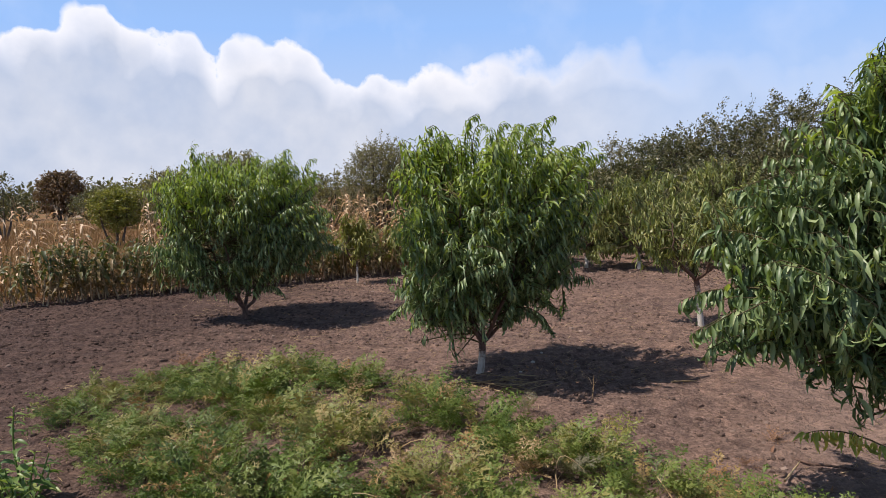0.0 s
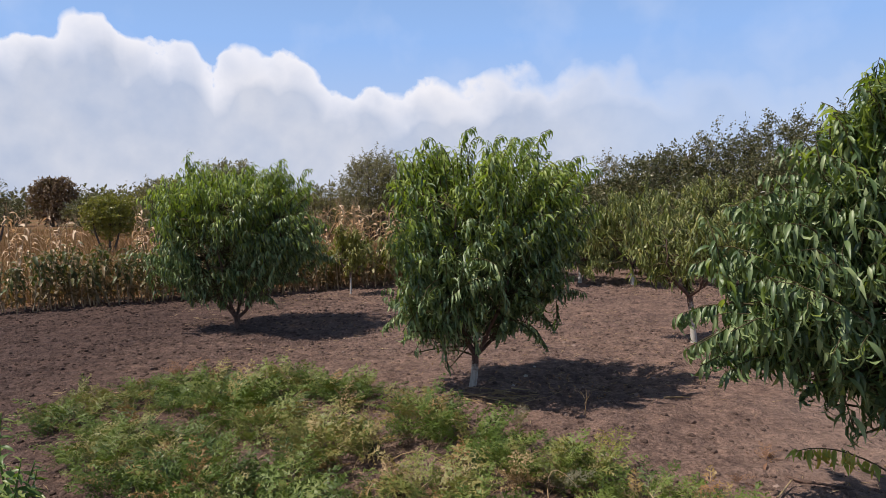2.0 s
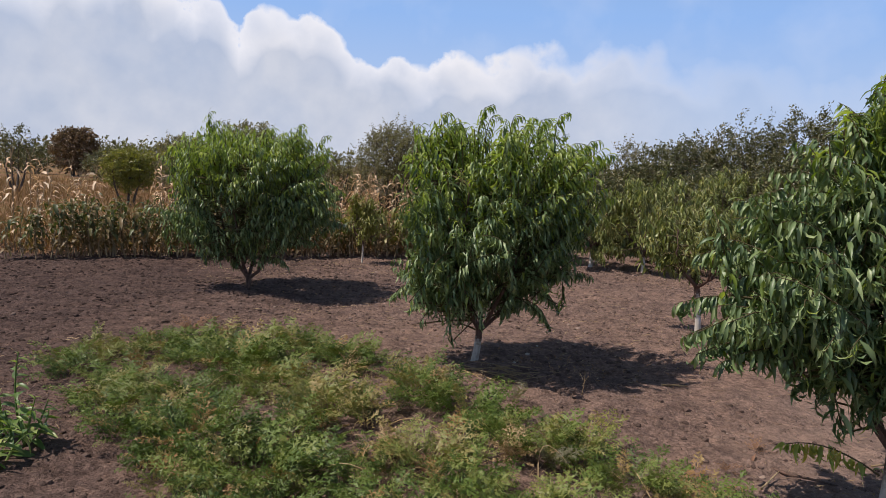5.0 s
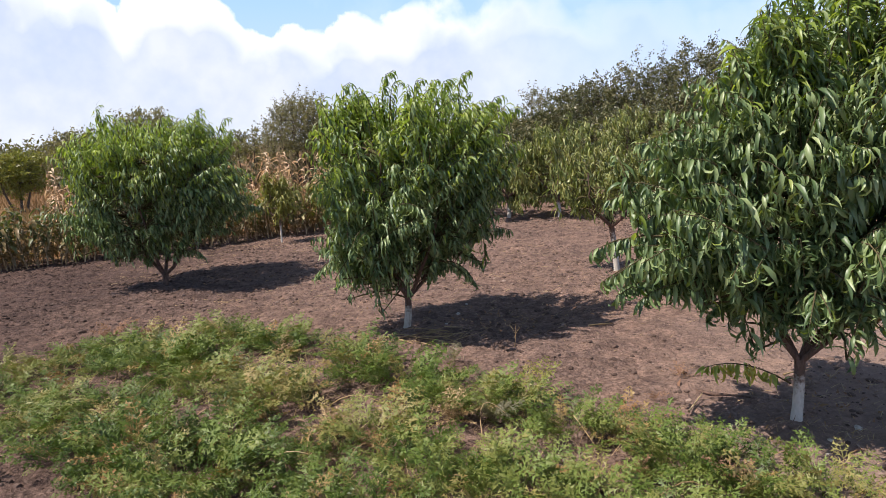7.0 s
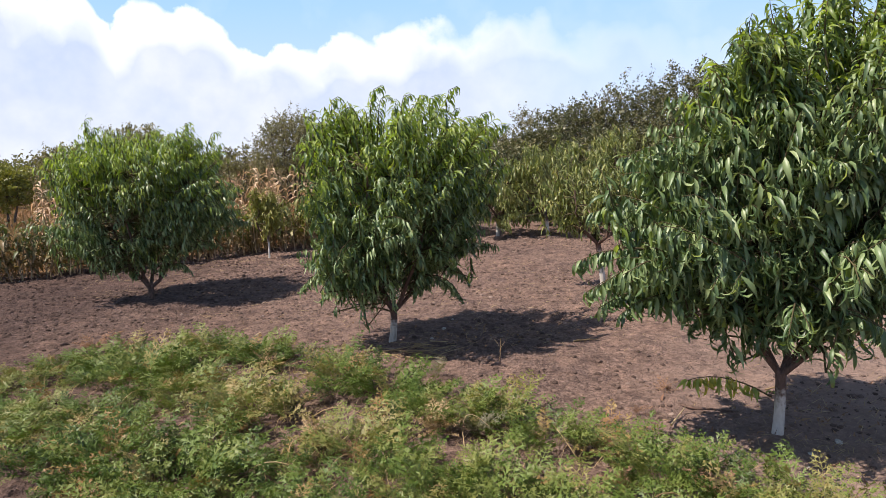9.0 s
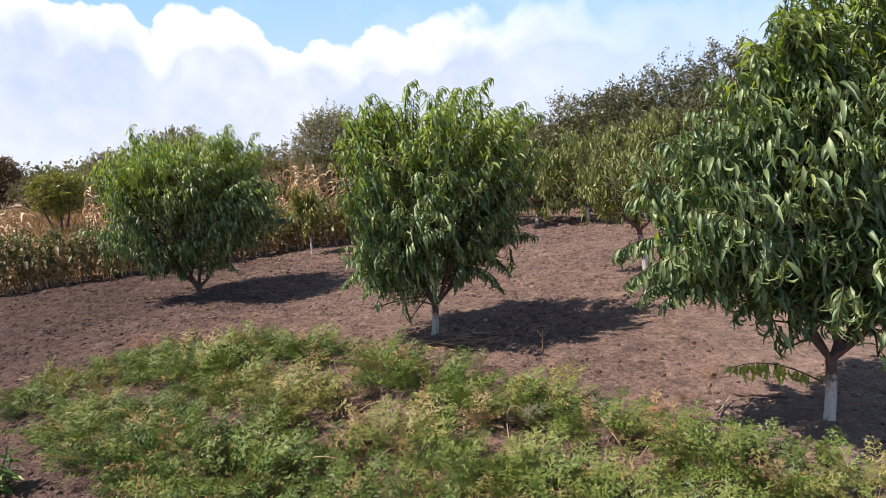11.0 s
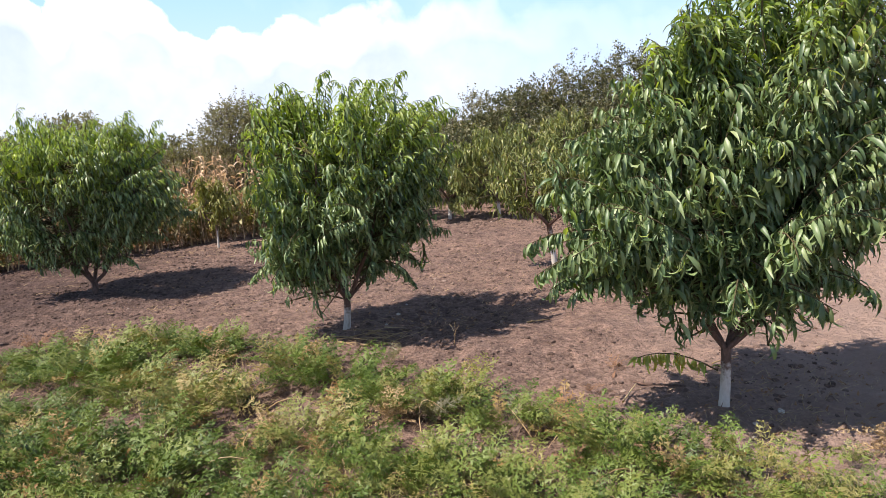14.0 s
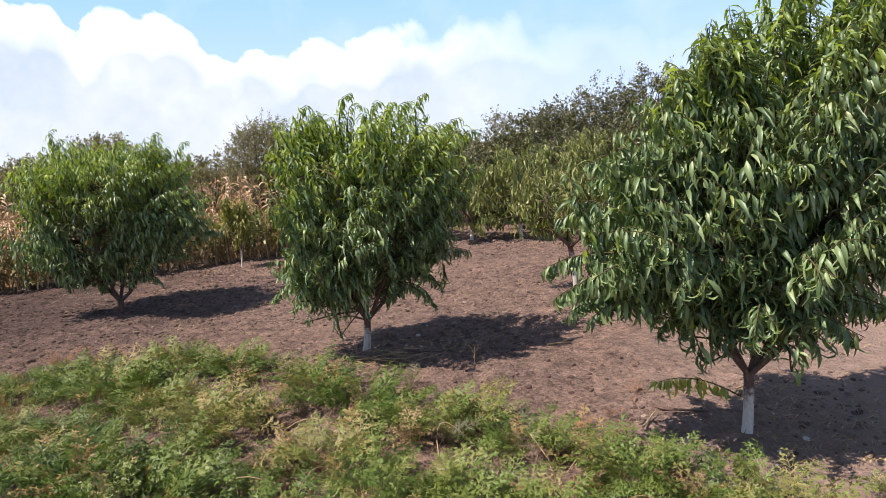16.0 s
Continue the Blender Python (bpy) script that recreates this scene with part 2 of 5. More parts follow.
BARK = bark_material("peach_bark", (0.055, 0.032, 0.024), (0.20, 0.125, 0.10))
TWIG = bark_material("peach_twig", (0.05, 0.035, 0.02), (0.13, 0.11, 0.045), 60)
GREY_BARK = bark_material("shrub_bark", (0.05, 0.04, 0.033), (0.16, 0.13, 0.11))


def lime_wash():
    n = Nodes("lime_wash", 0.9, 0.1)
    v = n.noise(28, 6, 0.7, (1, 1, 0.3))
    worn = n.ramp(v, [(0.24, (0.24, 0.19, 0.15)), (0.42, (0.47, 0.43, 0.38)), (0.75, (0.68, 0.65, 0.60))])
    c = n.mix(n.math("MULTIPLY", n.noise(5, 3), 0.30), worn, (0.50, 0.44, 0.37))
    # the brush stopped unevenly, and bare bark shows above
    place = n.tree.nodes.new("ShaderNodeTexCoord")
    part = n.tree.nodes.new("ShaderNodeSeparateXYZ")
    n.link(place.outputs["Generated"], part.inputs[0])
    bare = n.math("MULTIPLY", n.math("SUBTRACT", n.math("ADD", part.outputs[2], n.math("MULTIPLY", n.noise(38, 4), 0.85)), 1.12, True), 3.2, True)
    n.colour(n.mix(bare, c, n.ramp(v, [(0.3, (0.06, 0.036, 0.026)), (0.7, (0.20, 0.125, 0.095))])))
    n.bump(v, 0.6, 0.005)
    return n.mat


WASH = lime_wash()


def soil():
    n = Nodes("tilled_soil", 0.95, 0.12)
    fine = n.noise(55, 8, 0.7)
    mid = n.noise(9, 6, 0.65)
    wide = n.noise(0.55, 4, 0.55)
    c = n.ramp(fine, [(0.34, SOIL_DARK), (0.5, SOIL_MID), (0.66, SOIL_LIGHT)])
    c = n.mix(n.math("MULTIPLY", n.math("SUBTRACT", mid, 0.35, True), 1.4, True), c, SOIL_GREY)
    c = n.mix(n.math("MULTIPLY", n.math("SUBTRACT", wide, 0.40, True), 2.2, True), c, SOIL_RED)
    # crumbs and pits of dry and damp earth
    c = n.mix(0.6, c, n.ramp(n.noise(24, 4, 0.6), [(0.36, (0.48, 0.47, 0.47)), (0.48, (0.92, 0.92, 0.92)), (0.60, (1.36, 1.34, 1.32))]), "MULTIPLY")
    c = n.mix(0.8, c, n.ramp(n.noise(5.5, 5, 0.6), [(0.36, (0.62, 0.61, 0.62)), (0.5, (0.98, 0.98, 0.98)), (0.64, (1.30, 1.28, 1.24))]), "MULTIPLY")
    # heavier dark soil on the lower side of the plot
    where = n.tree.nodes.new("ShaderNodeSeparateXYZ")
    n.link(n.place.outputs["Position"], where.inputs[0])
    damp = n.math("ADD", n.math("MULTIPLY", where.outputs[0], -0.30), n.math("ADD", n.math("MULTIPLY", n.noise(0.7, 4), 1.2), -0.66), True)
    c = n.mix(n.math("MULTIPLY", damp, 0.8), c, n.mix(1.0, c, (0.34, 0.335, 0.37), "MULTIPLY"))
    # lighter sandy soil along the upper edge of the bed
    sandy = n.math("SUBTRACT", n.math("MULTIPLY", where.outputs[0], 0.45), n.math("ADD", n.math("MULTIPLY", where.outputs[1], 0.28), n.math("MULTIPLY", n.noise(1.3, 4), 0.9)))
    c = n.mix(n.math("MULTIPLY", n.math("ADD", sandy, 0.85, True), 0.7, True), c, (0.415, 0.292, 0.236))
    # pale bits of chaff and dry crumbs
    v = n.tree.nodes.new("ShaderNodeTexVoronoi")
    v.inputs["Scale"].default_value = 38
    n.link(n.place.outputs["Position"], v.inputs[0])
    bits = n.math("MULTIPLY", n.math("LESS_THAN", v.outputs["Distance"], 0.17), n.math("GREATER_THAN", mid, 0.5))
    c = n.mix(n.math("MULTIPLY", bits, 0.6), c, (0.30, 0.22, 0.16))
    # dry grassland beyond the tilled plot
    pos = n.tree.nodes.new("ShaderNodeSeparateXYZ")
    n.link(n.place.outputs["Position"], pos.inputs[0])
    bound = n.math("ADD", n.math("ADD", 14.2, n.math("MULTIPLY", pos.outputs[0], 0.49)), n.math("MULTIPLY", n.math("MAXIMUM", pos.outputs[0], 0.0), 4.0))
    beyond = n.math("SUBTRACT", n.math("ADD", pos.outputs[1], n.math("MULTIPLY", n.noise(0.8, 4), 1.5)), n.math("ADD", bound, 0.6))
    grass = n.ramp(n.noise(0.16, 6, 0.6), [(0.3, (0.19, 0.09, 0.048)), (0.5, (0.25, 0.14, 0.072)), (0.66, (0.18, 0.145, 0.06)), (0.8, (0.11, 0.11, 0.042))])
    grass = n.mix(n.math("MULTIPLY", n.noise(14, 5), 0.5), grass, (0.16, 0.10, 0.05))
    n.colour(n.mix(n.math("MULTIPLY", beyond, 2.0, True), c, grass))
    n.bump(n.math("ADD", n.math("MULTIPLY", fine, 0.45), n.math("MULTIPLY", n.math("ADD", n.noise(17, 6, 0.65), n.math("MULTIPLY", n.noise(7.5, 5, 0.6), 1.5)), 1.3)), 0.9, 0.05)
    return n.mat


SOIL_DARK, SOIL_MID, SOIL_LIGHT = (0.097, 0.061, 0.049), (0.201, 0.131, 0.107), (0.330, 0.228, 0.189)
SOIL_GREY, SOIL_RED = (0.190, 0.132, 0.116), (0.288, 0.186, 0.143)
SOIL = soil()


def clod_material():
    n = Nodes("soil_clod", 0.95, 0.1)
    c = n.ramp(n.chance(), [(0.0, (0.077, 0.052, 0.043)), (0.5, (0.158, 0.108, 0.089)), (0.97, (0.24, 0.168, 0.138)), (1.0, (0.40, 0.30, 0.25))])
    c = n.mix(n.math("MULTIPLY", n.noise(70, 4), 0.35), c, (0.12, 0.08, 0.064))
    where = n.tree.nodes.new("ShaderNodeSeparateXYZ")
    n.link(n.place.outputs["Position"], where.inputs[0])
    damp = n.math("ADD", n.math("MULTIPLY", where.outputs[0], -0.30), n.math("ADD", n.math("MULTIPLY", n.noise(0.7, 4), 1.2), -0.66), True)
    n.colour(n.mix(n.math("MULTIPLY", damp, 0.8), c, n.mix(1.0, c, (0.40, 0.395, 0.42), "MULTIPLY")))
    n.bump(n.noise(120, 4), 0.6, 0.004)
    return n.mat


CLOD = clod_material()


def stone_material():
    n = Nodes("pale_stone", 0.8, 0.3)
    n.colour(n.ramp(n.noise(45, 5), [(0.3, (0.36, 0.31, 0.26)), (0.7, (0.66, 0.61, 0.54))]))
    n.bump(n.noise(60, 4), 0.5, 0.004)
    return n.mat


STONE = stone_material()

# ---- mesh tools ----
rng = np.random.default_rng(7)


def mesh_from(name, verts, faces, material, smooth=True):
    """A mesh from an (n, 3) array and an array of quads or triangles."""
    me = bpy.data.meshes.new(name)
    verts, faces = np.asarray(verts, dtype=np.float32), np.asarray(faces, dtype=np.int32)
    k = faces.shape[1]
    me.vertices.add(len(verts))
    me.vertices.foreach_set("co", verts.ravel())
    me.loops.add(faces.size)
    me.loops.foreach_set("vertex_index", faces.ravel())
    me.polygons.add(len(faces))
    me.polygons.foreach_set("loop_start", np.arange(0, faces.size, k, dtype=np.int32))
    me.polygons.foreach_set("use_smooth", np.full(len(faces), smooth))
    me.update(calc_edges=True)
    me.validate()
    me.materials.append(material)
    return me


def joined(parts):
    """One (verts, faces) out of several."""
    vs, fs, at = [], [], 0
    for v, f in parts:
        vs.append(v)
        fs.append(f + at)
        at += len(v)
    return np.concatenate(vs), np.concatenate(fs)


def spread(template, mats):
    """The template's copies at an array of (n, 4, 4) poses, joined."""
    v, f = template
    mats = np.asarray(mats)
    vh = np.concatenate([v, np.ones((len(v), 1))], axis=1)
    allv = np.einsum("nij,vj->nvi", mats, vh)[..., :3].reshape(-1, 3)
    allf = (f[None] + (np.arange(len(mats)) * len(v))[:, None, None]).reshape(-1, f.shape[1])
    return allv, allf


def unit(v):
    v = np.asarray(v, dtype=float)
    return v / np.maximum(np.linalg.norm(v, axis=-1, keepdims=True), 1e-9)


def frames_of(pos, x_axis, up, size):
    """Poses whose x runs along x_axis, z near up, scaled by size."""
    x = unit(x_axis)
    y = unit(np.cross(up, x))
    z = np.cross(x, y)
    m = np.zeros((len(pos), 4, 4))
    s = np.asarray(size).reshape(-1, 1)
    m[:, :3, 0], m[:, :3, 1], m[:, :3, 2], m[:, :3, 3], m[:, 3, 3] = x * s, y * s, z * s, pos, 1
    return m


def curve(a, b, sag=0.0, side=(0, 0, 0), n=7):
    """Points from a to b, lifted by sag in the middle and pushed by side."""
    t = np.linspace(0, 1, n)[:, None]
    p = np.asarray(a) * (1 - t) + np.asarray(b) * t
    return p + (np.asarray([0, 0, sag]) + np.asarray(side)) * (4 * t * (1 - t))


def tube(points, radii, sides=8, rough=0.0):
    """A tapering tube of quads through the points."""
    p = np.asarray(points, dtype=float)
    r = np.broadcast_to(np.asarray(radii, dtype=float), (len(p),))
    d = unit(np.gradient(p, axis=0))
    ref = np.where(np.abs(d[:, 2:3]) > 0.9, [[1.0, 0, 0]], [[0, 0, 1.0]])
    u = unit(np.cross(d, ref))
    w = np.cross(d, u)
    a = np.linspace(0, 2 * np.pi, sides, endpoint=False)
    wob = 1 + rough * rng.normal(size=(len(p), sides, 1))
    ring = p[:, None] + r[:, None, None] * wob * (np.cos(a)[None, :, None] * u[:, None] + np.sin(a)[None, :, None] * w[:, None])
    v = ring.reshape(-1, 3)
    i, j = np.meshgrid(np.arange(len(p) - 1), np.arange(sides), indexing="ij")
    k = (j + 1) % sides
    f = np.stack([i * sides + j, i * sides + k, (i + 1) * sides + k, (i + 1) * sides + j], -1).reshape(-1, 4)
    return v, f


def put(name, data, material, parent=None, label="", at=(0, 0, 0), smooth=True, kind=""):
    ob = new(name, mesh_from(name, *data, material, smooth))
    if parent is not None:
        ob.parent = parent
    ob.location = at
    return tagged(ob, label=label, kind=kind)


def empty(name, at, label, category, group="", kind=""):
    ob = new(name)
    ob.empty_display_size = 0.1
    ob.location = at
    return tagged(ob, label, category, group, kind)


def leaf_shape(width, bend, fold=0.35, stations=5, twist=0.0):
    """A lance-shaped leaf of length 1 along x that curls down by bend degrees, with a folded midrib."""
    vs = []
    x = z = 0.0
    step = 1 / (stations - 1)
    for k in range(stations):
        t = k * step
        w = width * 0.5 * max(math.sin(math.pi * t ** 0.74), 0.0) ** 0.95 + 0.003
        a = radians(bend) * t
        if k:
            x += math.cos(a) * step
            z -= math.sin(a) * step
        tw = twist * t
        wave = 0.012 * math.sin(9 * t + bend)
        for s in (-1, 0, 1):
            lift = abs(s) * w * fold + wave * (s + 0.3)
            vs.append((x + lift * math.sin(a), s * w * math.cos(tw), z + lift * math.cos(a) + s * w * math.sin(tw)))
    f = []
    for k in range(stations - 1):
        for s in range(2):
            a = k * 3 + s
            f.append((a, a + 1, a + 4, a + 3))
    return np.array(vs), np.array(f)


def leaf_set(stations):
    return [leaf_shape(0.175, 90, 0.5, stations, twist=-0.4), leaf_shape(0.165, 130, 0.5, stations, twist=0.6), leaf_shape(0.185, 165, 0.4, stations, twist=-0.9),
            leaf_shape(0.17, 60, 0.55, stations, twist=0.6)]


def blade_shape(width, bend):
    """A plain curling leaf of three quads, for trees far off."""
    a = [radians(bend) * k / 3 for k in range(4)]
    x, z = np.cumsum([0] + [math.cos(v) / 3 for v in a[1:]]), -np.cumsum([0] + [math.sin(v) / 3 for v in a[1:]])
    w = np.array([0.25, 0.95, 0.75, 0.05]) * width / 2
    v = np.stack([np.repeat(x, 2), np.stack([-w, w], -1).ravel(), np.repeat(z, 2)], -1)
    return v, np.array([(2 * k, 2 * k + 1, 2 * k + 3, 2 * k + 2) for k in range(3)])


LEAVES = leaf_set(5)
PLAIN_LEAVES = leaf_set(4)
FAR_LEAVES = [blade_shape(0.165, 75), blade_shape(0.16, 110), blade_shape(0.17, 140), blade_shape(0.16, 50)]
SMALL = (np.array([(0, 0, 0), (0.45, -0.24, 0.06), (1, 0, -0.12), (0.45, 0.24, 0.06)]), np.array([(0, 1, 2, 3)]))

# ---- ground ----


def lattice(ix, iy, seed):
    h = (ix * 374761393 + iy * 668265263 + seed * 974634777) & 0x7FFFFFFF
    h = ((h ^ (h >> 13)) * 1274126177) & 0x7FFFFFFF
    return ((h ^ (h >> 16)) & 0xFFFF) / 65535.0


def value_noise(x, y, scale, seed):
    x, y = np.asarray(x) * scale, np.asarray(y) * scale
    ix, iy = np.floor(x).astype(np.int64), np.floor(y).astype(np.int64)
    fx, fy = x - ix, y - iy
    fx, fy = fx * fx * (3 - 2 * fx), fy * fy * (3 - 2 * fy)
    a, b = lattice(ix, iy, seed), lattice(ix + 1, iy, seed)
    c, d = lattice(ix, iy + 1, seed), lattice(ix + 1, iy + 1, seed)
    return (a * (1 - fx) + b * fx) * (1 - fy) + (c * (1 - fx) + d * fx) * fy - 0.5


def ground_height(x, y):
    x, y = np.asarray(x, dtype=float), np.asarray(y, dtype=float)
    near = np.clip(1.3 - np.hypot(x, y - 5) / 22, 0, 1)
    h = 0.05 * value_noise(x, y, 0.5, 1) + 0.04 * value_noise(x, y, 2.1, 2) + 0.034 * value_noise(x, y, 5.3, 3) + 0.030 * value_noise(x + 0.37 * y, y - 0.29 * x, 9.7, 4)
    return h * near


def graded(lo, fine_lo, fine_hi, hi, step, far):
    inner = np.arange(fine_lo, fine_hi + step / 2, step)
    left = fine_lo - np.geomspace(step * 1.5, fine_lo - lo, far)
    right = fine_hi + np.geomspace(step * 1.5, hi - fine_hi, far)
    return np.concatenate([left[::-1], inner, right])


def build_ground():
    xs = graded(-3500, -7, 6.5, 3500, 0.058, 40)
    ys = graded(-3500, 1.3, 12.5, 3500, 0.058, 40)
    gx, gy = np.meshgrid(xs, ys, indexing="ij")
    v = np.stack([gx, gy, ground_height(gx, gy)], -1).reshape(-1, 3)
    i, j = np.meshgrid(np.arange(len(xs) - 1), np.arange(len(ys) - 1), indexing="ij")
    a = i * len(ys) + j
    f = np.stack([a, a + len(ys), a + len(ys) + 1, a + 1], -1).reshape(-1, 4)
    put("ground", (v, f), SOIL, kind="structure", label="bare tilled brown soil turning to dry grassland beyond")


build_ground()


def rock_shape(seed, flat=0.7):
    bm = bmesh.new()
    bmesh.ops.create_icosphere(bm, subdivisions=1, radius=0.5)
    r = random.Random(seed)
    for v in bm.verts:
        v.co *= 0.75 + 0.5 * r.random()
        v.co.z *= flat
    vs = np.array([v.co[:] for v in bm.verts])
    fs = np.array([[v.index for v in f.verts] for f in bm.faces])
    bm.free()
    return vs, fs


def crumb_shape(seed):
    r = random.Random(seed)
    v = np.array([(0.5, 0, 0), (0, 0.5, 0), (-0.5, 0, 0), (0, -0.5, 0), (0, 0, 0.38), (0, 0, -0.35)]) * [[0.7 + 0.6 * r.random()] for _ in range(6)]
    return v, np.array([(0, 1, 4), (1, 2, 4), (2, 3, 4), (3, 0, 4), (1, 0, 5), (2, 1, 5), (3, 2, 5), (0, 3, 5)])


ROCKS = [rock_shape(k, 0.62) for k in range(2)] + [crumb_shape(k) for k in range(8)]


def turned(n, pos, size):
    a = rng.uniform(0, 2 * np.pi, n)
    x = np.stack([np.cos(a), np.sin(a), rng.uniform(-0.4, 0.4, n)], -1)
    up = np.stack([rng.uniform(-0.3, 0.3, n), rng.uniform(-0.3, 0.3, n), np.ones(n)], -1)
    return frames_of(pos, x, up, size)


def scatter_clods(n):
    x, y = rng.uniform(-8, 8, n), 1.6 + 11.5 * rng.random(n) ** 1.1
    keep = (value_noise(x, y, 0.9, 11) + 0.25 + 0.3 * rng.random(n) > 0.2) & (np.abs(x) < 0.72 * y + 0.8)
    x, y = x[keep], y[keep]
    size = 0.009 + 0.042 * rng.random(len(x)) ** 3.2 + 0.0009 * y
    pos = np.stack([x, y, ground_height(x, y) + size * 0.02], -1)
    which = np.where(size > 0.03, rng.integers(0, 2, len(x)), rng.integers(2, len(ROCKS), len(x)))
    data = joined([spread(ROCKS[k], turned((which == k).sum(), pos[which == k], size[which == k])) for k in range(len(ROCKS))])
    put("soil_clods", data, CLOD, kind="stuff", label="small dry brown clods strewn over the tilled soil", smooth=False)


scatter_clods(42000)


def scatter_chaff(n):
    """Short bits of straw and dead twigs on the soil."""
    x, y = rng.uniform(-6, 7, n), 1.8 + 10.5 * rng.random(n)
    keep = value_noise(x, y, 0.7, 21) + 0.12 * rng.random(n) > 0.06
    x, y = x[keep], y[keep]
    n = len(x)
    size = 0.02 + 0.085 * rng.random(n) ** 3
    strip = (np.array([(-0.5, -0.02, 0), (0, -0.028, 0.06), (0.5, -0.012, 0), (0.5, 0.012, 0.012), (0, 0.028, 0.075), (-0.5, 0.02, 0.012)]),
             np.array([(0, 1, 4, 5), (1, 2, 3, 4)]))
    a = rng.uniform(0, np.pi, n)
    axis = np.stack([np.cos(a), np.sin(a) * 0.7, rng.normal(0, 0.12, n)], -1)
    pos = np.stack([x, y, ground_height(x, y) + 0.012], -1)
    put("chaff", spread(strip, frames_of(pos, axis, np.tile([0, 0, 1.0], (n, 1)), size)), STRAW, kind="stuff", label="pale bits of straw and dead twigs on bare soil")


scatter_chaff(16000)


def straw_litter(cx, cy, spread_x, spread_y, n, seed):
    r = np.random.default_rng(seed)
    x, y = cx + r.normal(0, spread_x, n), cy + r.normal(0, spread_y, n)
    strip = (np.array([(-0.5, -0.02, 0), (0, -0.026, 0.03), (0.5, -0.01, 0), (0.5, 0.01, 0.012), (0, 0.026, 0.045), (-0.5, 0.02, 0.012)]),
             np.array([(0, 1, 4, 5), (1, 2, 3, 4)]))
    a = r.uniform(0, np.pi, n)
    axis = np.stack([np.cos(a), np.sin(a), r.normal(0, 0.15, n)], -1)
    pos = np.stack([x, y, ground_height(x, y) + 0.014], -1)
    put("straw_litter", spread(strip, frames_of(pos, axis, np.tile([0, 0, 1.0], (n, 1)), 0.02 + 0.07 * r.random(n) ** 2)), STRAW, kind="stuff",
        label="bleached straw and dead stalks strewn under a peach tree")


straw_litter(2.95, 3.35, 0.50, 0.38, 900, 3)
straw_litter(1.3, 5.9, 0.6, 0.35, 420, 4)
straw_litter(0.62, 5.42, 0.16, 0.12, 260, 5)
straw_litter(2.2, 5.6, 0.5, 0.5, 220, 6)
straw_litter(2.55, 3.02, 0.32, 0.14, 420, 8)


def fallen_leaves(cx, cy, spread_x, spread_y, n, seed):
    r = np.random.default_rng(seed)
    x, y = cx + r.normal(0, spread_x, n), cy + r.normal(0, spread_y, n)
    a = r.uniform(0, 2 * np.pi, n)
    axis = np.stack([np.cos(a), np.sin(a), r.normal(0.1, 0.2, n)], -1)
    up = np.stack([r.normal(0, 0.4, n), r.normal(0, 0.4, n), np.ones(n)], -1)
    pos = np.stack([x, y, ground_height(x, y) + 0.018], -1)
    put("fallen_leaves", spread(PLAIN_LEAVES[1], frames_of(pos, axis, up, 0.05 + 0.06 * r.random(n))), RUST, kind="stuff", label="curled dry brown leaves fallen under a peach tree")


fallen_leaves(2.8, 3.3, 0.55, 0.35, 150, 13)
fallen_leaves(1.2, 5.9, 0.6, 0.3, 110, 14)
fallen_leaves(-1.5, 9.0, 0.6, 0.3, 70, 15)

# ---- peach trees ----
WIND = np.array([0.35, 0.05, 0.0])


def leaf_poses(points, spacing, size, droop, r):
    """Leaves in two loose ranks along a shoot; they hang down and drift with the wind."""
    seg = np.linalg.norm(np.diff(points, axis=0), axis=1)
    s = np.concatenate([[0], np.cumsum(seg)])
    at = np.arange(spacing * 1.0, s[-1] + spacing * 0.3, spacing)
    n = len(at)
    pos = np.stack([np.interp(at, s, points[:, k]) for k in range(3)], -1)
    along = np.gradient(points, axis=0)
    ax = unit(np.stack([np.interp(at, s, along[:, k]) for k in range(3)], -1))
    u = unit(np.cross(ax, [0.1, 0.2, 1.0]))
    w = np.cross(ax, u)
    turn = np.arange(n) * np.pi + r.uniform(-0.5, 0.5) + r.normal(0, 0.55, n)
    out = np.cos(turn)[:, None] * u + np.sin(turn)[:, None] * w
    hang = droop * r.uniform(0.35, 1.0)
    d = out * 0.7 + ax * r.uniform(0.25, 0.65, (n, 1)) + np.array([0, 0, -1]) * r.uniform(0.6, 1.2, (n, 1)) * hang + WIND * r.uniform(0.2, 1.1, (n, 1))
    up = np.array([0, 0, 1.0]) + out * 0.35 + r.normal(0, 0.2, (n, 3))
    taper = np.where(at > s[-1] * 0.85, 0.8, 1.0)
    return frames_of(pos, d, up, size * r.uniform(0.65, 1.2, n) * taper)


